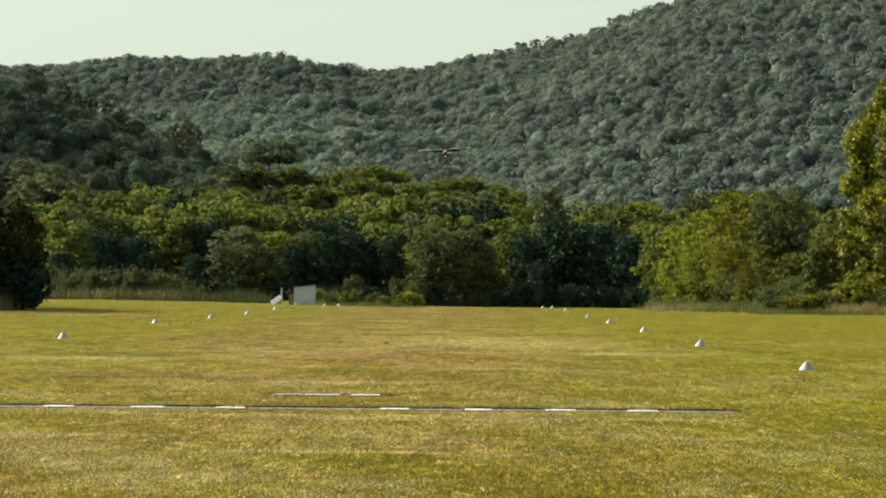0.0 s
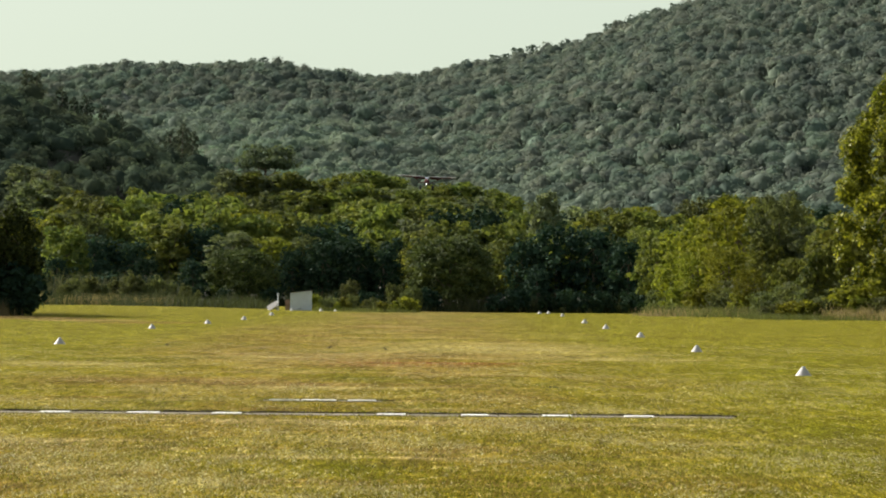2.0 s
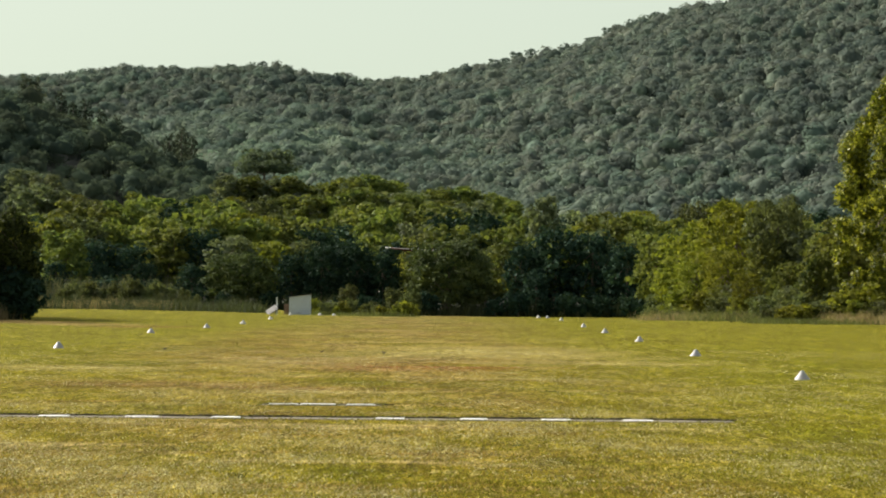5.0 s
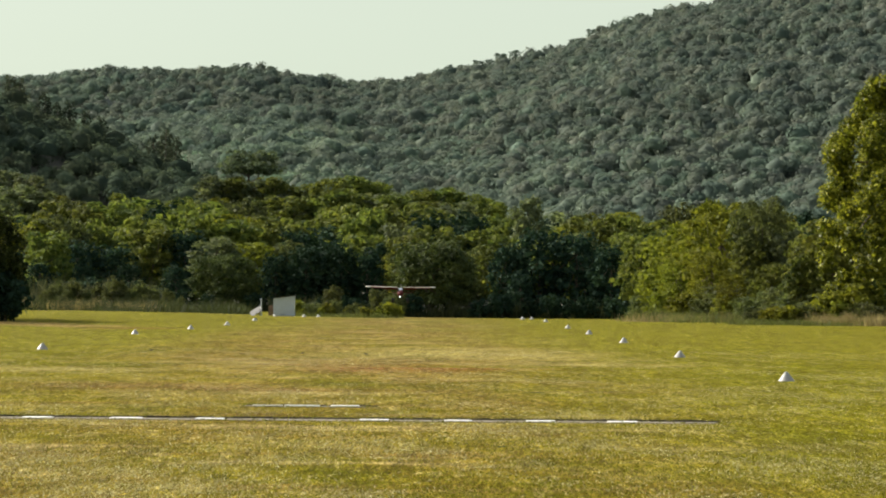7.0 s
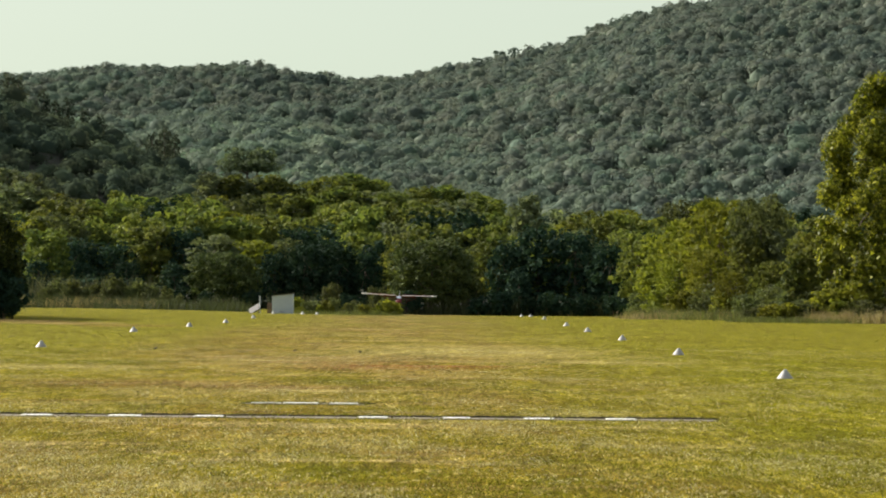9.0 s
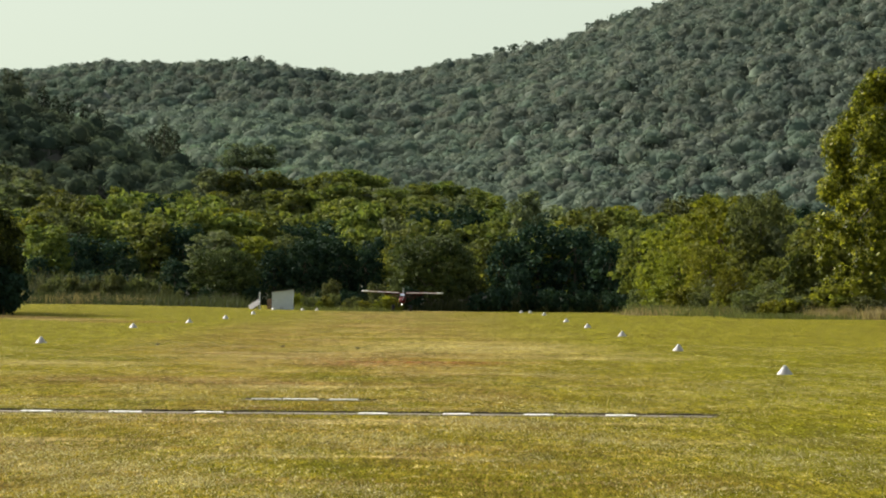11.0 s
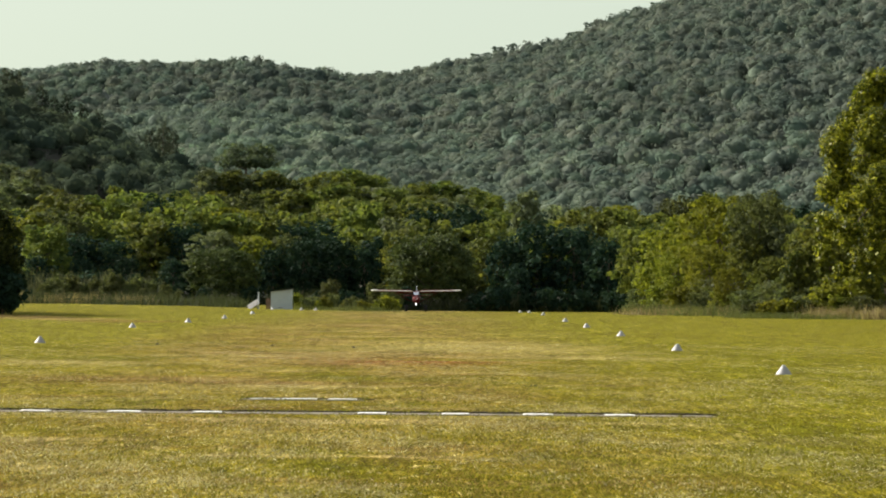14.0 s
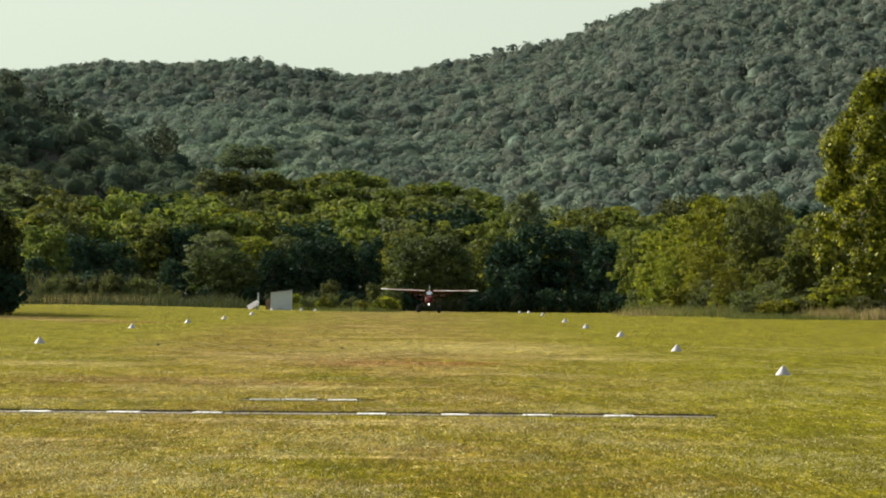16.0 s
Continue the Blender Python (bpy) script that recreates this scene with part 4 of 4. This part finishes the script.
def shed():
    x, y = -17.85, 312.0
    root = thing("shed", "small white shed with a sloping dark roof at the runway's end", "shed", pose(x, y, float(ground_z(x, y)) - 0.02))
    w, dpt, hl, hr = 2.3, 2.0, 1.95, 2.22

    def slab(name, pts, thick, material, label=""):
        bm = bmesh.new()
        a = [bm.verts.new(p) for p in pts]
        f = bm.faces.new(a)
        got = bmesh.ops.extrude_face_region(bm, geom=[f])
        bmesh.ops.translate(bm, verts=[v for v in got["geom"] if isinstance(v, bmesh.types.BMVert)], vec=thick)
        bmesh.ops.recalc_face_normals(bm, faces=bm.faces)
        return part(name, bm, material, root, label)

    # front boards, one by one
    n = 9
    for i in range(n):
        x0, x1 = -w / 2 + w * i / n + 0.004, -w / 2 + w * (i + 1) / n - 0.004
        z0, z1 = hl + (hr - hl) * i / n, hl + (hr - hl) * (i + 1) / n
        slab("board", [(x0, 0, 0.03), (x1, 0, 0.03), (x1, 0, z1), (x0, 0, z0)], (0, 0.03, 0), SHED_WHITE)
    slab("side_wall", [(-w / 2, 0.034, 0), (-w / 2, dpt, 0), (-w / 2, dpt, hl), (-w / 2, 0.034, hl)], (0.03, 0, 0), SHED_WHITE)
    slab("side_wall", [(w / 2, 0.034, 0), (w / 2, dpt, 0), (w / 2, dpt, hr), (w / 2, 0.034, hr)], (-0.03, 0, 0), SHED_WHITE)
    slab("back_wall", [(-w / 2, dpt, 0), (w / 2, dpt, 0), (w / 2, dpt, hr), (-w / 2, dpt, hl)], (0, 0.03, 0), SHED_WHITE)
    slab("roof", [(-w / 2 - 0.14, -0.15, hl - 0.01), (w / 2 + 0.12, -0.15, hr + 0.03), (w / 2 + 0.12, dpt + 0.15, hr + 0.03),
                  (-w / 2 - 0.14, dpt + 0.15, hl - 0.01)], (0, 0, 0.07), ROOF_GREY, "dark felt roof")
    bm = bmesh.new()
    box(bm, (0.5, 0.02, 0.05), (-0.1, -0.012, 0.2), 0.005)
    part("hatch_bar", bm, DARK_METAL, root, "dark hatch bar")


shed()


def signal_board():
    x, y = -20.3, 305.0
    root = thing("slanted_board", "weathered grey slanted board on a frame with a white post", "sign board", pose(x, y, float(ground_z(x, y))))
    bm = bmesh.new()
    box(bm, (1.3, 1.1, 0.05), (-0.15, 0, 0.46), 0.01, pose(0, 0, 0, 32, -32, 0))
    part("panel", bm, WOOD_GREY, root)
    for px in (0.25, -0.1):
        for py in (-0.35, 0.35):
            bm = bmesh.new()
            tube(bm, [(px, py, -0.1), (px, py, 0.55 + px * 0.7)], [0.03, 0.03], 6)
            part("leg", bm, WOOD_GREY, root)
    bm = bmesh.new()
    tube(bm, [(0.42, 0, -0.2), (0.42, 0, 1.0), (0.40, 0, 1.72)], [0.075, 0.075, 0.07], 8)
    part("post", bm, SHED_WHITE, root, "white post")
    bm = bmesh.new()
    box(bm, (0.22, 0.2, 0.16), (0.40, 0, 1.76), 0.03)
    part("post_cap", bm, SHED_WHITE, root)


def hedge_stand_in():
    # slats and rails made up to stand for a low brown hedge
    x, y = -19.15, 313.0
    root = thing("wooden_screen", "slatted brown stand-in for a low hedge beside the white shed", "fence", pose(x, y, float(ground_z(x, y))))
    for i in range(6):
        bm = bmesh.new()
        box(bm, (0.13, 0.03, 1.15 + 0.1 * rng.random()), (-0.38 + i * 0.15, 0, 0.55), 0.006)
        part("slat", bm, HEDGE_BROWN, root)
    for z in (0.3, 0.9):
        bm = bmesh.new()
        box(bm, (0.95, 0.05, 0.08), (0, 0.045, z), 0.006)
        part("rail", bm, HEDGE_BROWN, root)


signal_board()
hedge_stand_in()


def weed(x, y, h, n, r, label, material):
    root = thing("weed_tuft", label, "weed", pose(x, y, 0), "weeds on the runway")
    pts = rng.normal(size=(n, 2)) * r
    a = rng.uniform(0, 2 * np.pi, n)
    w = np.stack([np.cos(a), np.sin(a), np.zeros(n)], 1) * 0.006
    P = np.stack([pts[:, 0], pts[:, 1], np.full(n, -0.005)], 1)
    hh = h * rng.uniform(0.4, 1.1, n)
    tip = np.stack([pts[:, 0] * 0.8 + rng.normal(size=n) * 0.2 * hh, pts[:, 1] * 0.8 + rng.normal(size=n) * 0.2 * hh, hh], 1)
    V = np.stack([P - w, P + w, P + tip * 0.55 + w * 0.7, P + tip], 1).reshape(-1, 3)
    ob = new("leaves", raw_mesh("leaves", V, np.arange(4 * n), 4, material, np.repeat(rng.random(n), 4)))
    ob.parent = root


weed(-2.85, 36.3, 0.11, 26, 0.05, "brown-green weed tuft in worn turf", LEAF["olive"])
weed(-2.95, 35.9, 0.04, 50, 0.10, "low dry weed tuft in worn turf", DRY)
weed(2.2, 69.0, 0.06, 60, 0.09, "dark green weed tuft in worn turf", LEAF["dark"])
weed(5.0, 32.4, 0.34, 3, 0.02, "thin tall grass stems standing in mown turf", MEADOW)
weed(0.9, 44.5, 0.04, 30, 0.04, "dark green weed tuft in mown turf", LEAF["dark"])


# ---------------------------------------------------------------- aeroplane
def aeroplane():
    """High-wing taildragger; its nose looks to -y, its main wheels stand on z = 0."""
    root = thing("light_aeroplane", "dark red high-wing aeroplane with white wing tips and fat tyres", "aeroplane")
    # fuselage
    def ring(y, w, z0, z1, n=14, p=2.6):
        out = []
        for k in range(n):
            a = 2 * math.pi * k / n
            c, s = math.cos(a), math.sin(a)
            out.append((w / 2 * math.copysign(abs(c) ** (2 / p), c), y, (z0 + z1) / 2 + (z1 - z0) / 2 * math.copysign(abs(s) ** (2 / p), s)))
        return out
    bm = bmesh.new()
    loft(bm, [ring(-2.05, 0.42, 1.02, 1.42), ring(-1.95, 0.62, 0.95, 1.5), ring(-1.3, 0.78, 0.9, 1.62), ring(-0.75, 0.80, 0.88, 1.68),
              ring(-0.2, 0.82, 0.88, 1.95), ring(0.9, 0.80, 0.9, 1.98), ring(2.2, 0.55, 1.05, 1.8), ring(4.2, 0.16, 1.35, 1.62), ring(4.6, 0.06, 1.42, 1.58)])
    part("fuselage", bm, RED, root)
    bm = bmesh.new()
    loft(bm, [[(-0.22, -0.82, 1.74), (0.22, -0.82, 1.74), (0.23, -0.80, 1.77), (-0.23, -0.80, 1.77)],
              [(-0.28, -0.42, 2.02), (0.28, -0.42, 2.02), (0.28, -0.40, 2.05), (-0.28, -0.40, 2.05)]])
    part("windscreen", bm, GLASS, root, "windscreen with a pale reflection put into its colour")
    bm = bmesh.new()
    box(bm, (0.84, 1.5, 0.1), (0, 0.35, 2.02), 0.03)
    part("cabin_roof", bm, RED, root)
    for s in (-1, 1):
        bm = bmesh.new()
        box(bm, (0.012, 0.95, 0.42), (s * 0.415, 0.25, 1.72), 0.005)
        part("side_window", bm, GLASS, root)

    def wing_section(x, chord, z, thick, y0=-0.62):
        prof = [(0, 0), (0.03, 0.45), (0.12, 0.85), (0.3, 1.0), (0.6, 0.7), (1.0, 0.04), (1.0, -0.04), (0.6, -0.12), (0.3, -0.25), (0.1, -0.32), (0.02, -0.22)]
        return [(x, y0 + c * chord, z + t * thick) for c, t in prof]
    for s in (-1, 1):
        bm = bmesh.new()
        loft(bm, [wing_section(s * x, 1.55, 2.08 + x * 0.018, 0.13) for x in (0.42, 1.5, 3.0, 3.95)])
        bmesh.ops.recalc_face_normals(bm, faces=bm.faces)
        wing = part("wing", bm, RED, root)
        bm = bmesh.new()
        loft(bm, [wing_section(s * 3.95, 1.55, 2.15, 0.135), wing_section(s * 4.4, 1.5, 2.165, 0.125), wing_section(s * 4.62, 1.2, 2.18, 0.1, -0.5),
                  wing_section(s * 4.7, 0.8, 2.19, 0.05, -0.3)])
        bmesh.ops.recalc_face_normals(bm, faces=bm.faces)
        part("wing_tip", bm, TIP_WHITE, wing, "white wing tip")
        bm = bmesh.new()
        tube(bm, [(s * 0.42, -0.60, 2.125), (s * 3.95, -0.60, 2.19)], [0.05, 0.048], 8)
        part("leading_edge", bm, WHITE, wing, "white leading edge")
        bm = bmesh.new()
        box(bm, (2.0, 0.34, 0.03), (s * 2.9, 1.02, 2.09), 0.008, pose(0, 0, 0, 9, 0, 0))
        part("aileron", bm, RED, wing)
        bm = bmesh.new()
        box(bm, (1.55, 0.46, 0.035), (s * 1.22, 1.02, 2.0), 0.008, pose(0, 0, 0, -30, 0, 0))
        part("flap", bm, RED, wing, "lowered red flap")
        # lift struts
        for y0, y1 in ((-0.35, -0.15), (0.45, 0.05)):
            bm = bmesh.new()
            tube(bm, [(s * 2.45, y0, 2.09), (s * 0.42, y1, 1.0)], [0.026, 0.026], 6)
            part("lift_strut", bm, RED, root)
        # undercarriage
        for y0 in (-0.55, 0.1):
            bm = bmesh.new()
            tube(bm, [(s * 0.36, y0, 0.98), (s * 0.86, -0.3, 0.4)], [0.015, 0.015], 6)
            part("gear_leg", bm, DARK_METAL, root)
        bm = bmesh.new()
        tube(bm, [(s * 0.3, -0.25, 0.75), (s * 0.88, -0.3, 0.38)], [0.018, 0.018], 6)
        part("shock_strut", bm, DARK_METAL, root)
        # tailplane
        bm = bmesh.new()
        loft(bm, [[(s * 0.05, 4.0, 1.56), (s * 0.05, 4.9, 1.56), (s * 0.05, 4.9, 1.60), (s * 0.05, 4.0, 1.60)],
                  [(s * 1.1, 4.2, 1.56), (s * 1.1, 4.9, 1.56), (s * 1.1, 4.9, 1.60), (s * 1.1, 4.2, 1.60)],
                  [(s * 1.45, 4.5, 1.57), (s * 1.45, 4.8, 1.57), (s * 1.45, 4.8, 1.59), (s * 1.45, 4.5, 1.59)]])
        bmesh.ops.recalc_face_normals(bm, faces=bm.faces)
        part("tailplane", bm, RED, root)
    bm = bmesh.new()
    loft(bm, [[(-0.03, 3.9, 1.58), (0.03, 3.9, 1.58), (0.03, 5.0, 1.5), (-0.03, 5.0, 1.5)],
              [(-0.03, 4.3, 2.2), (0.03, 4.3, 2.2), (0.03, 5.05, 2.2), (-0.03, 5.05, 2.2)],
              [(-0.02, 4.6, 2.58), (0.02, 4.6, 2.58), (0.02, 4.95, 2.58), (-0.02, 4.95, 2.58)]])
    bmesh.ops.recalc_face_normals(bm, faces=bm.faces)
    part("fin", bm, WHITE, root, "white tail fin")
    bm = bmesh.new()
    tube(bm, [(0, 4.5, 1.45), (0, 4.9, 1.2)], [0.02, 0.02], 6)
    box(bm, (0.06, 0.18, 0.18), (0, 4.95, 1.13), 0.05)
    part("tail_wheel", bm, RUBBER, root)
    # lamp below the cowling
    bm = bmesh.new()
    bmesh.ops.create_uvsphere(bm, u_segments=14, v_segments=10, radius=0.06, matrix=pose(0, -1.95, 0.84) @ Matrix.Diagonal((1, 0.6, 1, 1)))
    part("landing_light", bm, LIT, root, "glowing white landing light")
    bm = bmesh.new()
    loft(bm, [[(0.11 * math.cos(a), y, 0.86 + 0.11 * math.sin(a)) for a in (k * math.pi / 7 for k in range(14))] for y in (-1.93, -1.6)])
    part("lamp_housing", bm, METAL, root)
    wheels = []
    for s in (-1, 1):
        bm = bmesh.new()
        prof = [(0.16, -0.12), (0.27, -0.16), (0.345, -0.13), (0.37, -0.06), (0.37, 0.06), (0.345, 0.13), (0.27, 0.16), (0.16, 0.12)]
        rings = [[(x, r * math.cos(a), r * math.sin(a)) for a in (k * math.pi / 12 for k in range(24))] for r, x in prof]
        loft(bm, rings)
        bmesh.ops.recalc_face_normals(bm, faces=bm.faces)
        wheel = part("wheel", bm, RUBBER, root, "fat black balloon tyre")
        wheel.location = (s * 1.0, -0.3, 0.37)
        bm = bmesh.new()
        loft(bm, [[(x, r * math.cos(a), r * math.sin(a)) for a in (k * math.pi / 8 for k in range(16))]
                  for r, x in [(0.1, -0.15), (0.15, -0.13), (0.15, 0.13), (0.1, 0.15)]])
        bmesh.ops.recalc_face_normals(bm, faces=bm.faces)
        part("hub", bm, METAL, wheel)
        wheels.append(wheel)
    bm = bmesh.new()
    for s in (-1, 1):
        loft(bm, [[(s * r, dy * c * math.sin(tw) * s, dy * c * math.cos(tw)) for dy in (-0.5, 0.5)] +
                  [(s * r, dy * c * math.sin(tw) * s + 0.015, dy * c * math.cos(tw)) for dy in (0.5, -0.5)]
                  for r, c, tw in ((0.06, 0.08, 0.9), (0.3, 0.13, 0.6), (0.6, 0.12, 0.4), (0.84, 0.06, 0.3))])
    bmesh.ops.recalc_face_normals(bm, faces=bm.faces)
    prop = part("propeller", bm, DARK_METAL, root, "dark two-bladed propeller")
    prop.location = (0, -2.14, 1.22)
    bm = bmesh.new()
    loft(bm, [[(r * math.cos(a), y, r * math.sin(a)) for a in (k * math.pi / 7 for k in range(14))] for y, r in ((0.07, 0.14), (-0.05, 0.12), (-0.15, 0.05), (-0.17, 0.01))])
    part("spinner", bm, RED, prop)
    return root, wheels, prop


plane, plane_wheels, plane_prop = aeroplane()


def bird():
    root = thing("bird", "small dark bird walking on the turf", "bird", pose(0, 0, 0), "birds on the runway")
    bm = bmesh.new()
    prof = [(-0.055, 0.010, 0.078), (-0.038, 0.023, 0.073), (-0.01, 0.031, 0.066), (0.03, 0.022, 0.06), (0.06, 0.008, 0.052)]
    loft(bm, [[(r * 0.9 * math.cos(a), y, z + r * math.sin(a)) for a in (k * math.pi / 5 for k in range(10))] for y, r, z in prof])
    part("body", bm, BIRD_DARK, root)
    bm = bmesh.new()
    bmesh.ops.create_uvsphere(bm, u_segments=10, v_segments=7, radius=0.019, matrix=pose(0, -0.062, 0.095))
    part("head", bm, BIRD_DARK, root)
    bm = bmesh.new()
    bmesh.ops.create_cone(bm, cap_ends=True, segments=6, radius1=0.008, radius2=0.001, depth=0.022, matrix=pose(0, -0.086, 0.093, 90))
    part("beak", bm, DARK_METAL, root)
    bm = bmesh.new()
    box(bm, (0.022, 0.055, 0.006), (0, 0.082, 0.048), 0.002, pose(0, 0, 0, -12))
    part("tail", bm, BIRD_DARK, root)
    for s in (-1, 1):
        bm = bmesh.new()
        tube(bm, [(s * 0.012, 0, 0.045), (s * 0.014, 0.004, 0.0)], [0.004, 0.003], 5)
        part("leg", bm, DARK_METAL, root)
    return root


birds = [bird()]
birds += [copy_thing(birds[0], pose(1, 0, 0)), copy_thing(birds[0], pose(2, 0, 0))]


# ---------------------------------------------------------------- what moves
# seconds, wing centre x, y, z, bank in degrees
PLANE_ROWS = [
    (0, -3.87, 494.0, 25.68, -4.1), (0.5, -3.96, 484.9, 24.51, -4.0), (1, -4.50, 475.8, 23.41, -2.8), (1.5, -5.14, 467.0, 22.21, 0.7),
    (2, -5.85, 458.2, 20.46, 2.3), (2.5, -6.46, 449.7, 18.77, 5.1), (3, -6.74, 441.2, 16.91, 5.0), (3.5, -6.70, 433.0, 15.08, 4.3),
    (4, -6.58, 424.8, 12.91, 2.2), (6.5, -6.18, 386.4, 3.96, 1.9), (7, -6.05, 379.2, 3.24, 0.5), (7.5, -6.00, 372.1, 2.95, 0.9),
    (8, -5.89, 365.1, 2.51, 3.6), (8.5, -5.92, 358.3, 2.14, 1.7), (9, -5.62, 351.7, 1.88, 2.1), (11.5, -4.65, 320.7, 1.78, 1.1),
    (12, -4.42, 315.0, 1.84, 0.7), (12.5, -3.98, 309.4, 1.90, 0.2), (13, -3.52, 303.9, 1.94, 0.4), (13.5, -3.14, 298.6, 1.97, 0.6),
    (14, -2.78, 293.4, 2.00, -0.3), (14.5, -2.48, 288.4, 2.04, 0.4), (15, -2.03, 283.6, 2.08, 0.9), (15.5, -1.67, 278.9, 2.13, 0.7),
    (16, -1.31, 274.3, 2.14, 0.8)]
WING_H = 2.14
BIRD_ROWS = [
    [(0, -11.87, 114.2), (1.5, -11.82, 113.4), (4, -11.87, 113.1), (7, -11.8, 113.5), (9, -11.43, 112.2), (12.5, -11.34, 112.2), (16, -11.3, 112.3)],
    [(0, -4.89, 110.4), (1.5, -5.1, 110.3), (7, -5.56, 110.2), (9, -5.79, 109.8), (12.5, -6.62, 111.5), (14.5, -6.75, 111.8), (16, -6.81, 111.8)],
    [(0, -3.06, 109.0), (1.5, -2.93, 108.4), (7, -3.04, 108.9), (9, -3.19, 108.2), (12.5, -3.34, 108.2), (14.5, -3.48, 109.0), (16, -3.84, 108.8)]]


def motions():
    rows = []
    for t, x, y, z, bank in PLANE_ROWS:
        nose = -3 if t < 4 else (-1.5 if t < 9 else 1.0)
        m = pose(x, y, z, 0, 0, 0) @ pose(0, 0, 0, nose, bank, 0) @ pose(0, 0, -WING_H)
        rows.append((t, m))
    walk(plane, rows)
    # propeller: a steady turn, less than a quarter from row to row
    walk(plane_prop, [(k * 0.1, pose(0, -2.14, 1.22, 0, 78 * k, 0)) for k in range(161)])
    for w in plane_wheels:
        rest = w.location.copy()
        turn, out = 0.0, [(0.0, pose(*rest))]
        for k in range(1, 161):
            t = k * 0.1
            turn += 80 * min(1, max(0, (t - 10.6) / 0.6))
            out.append((t, pose(*rest, turn, 0, 0)))
        walk(w, out)
    for b, way, face in zip(birds, BIRD_ROWS, (70, 110, -60)):
        walk(b, [(t, pose(x, y, 0.0, 0, 0, face)) for t, x, y in way])


motions()
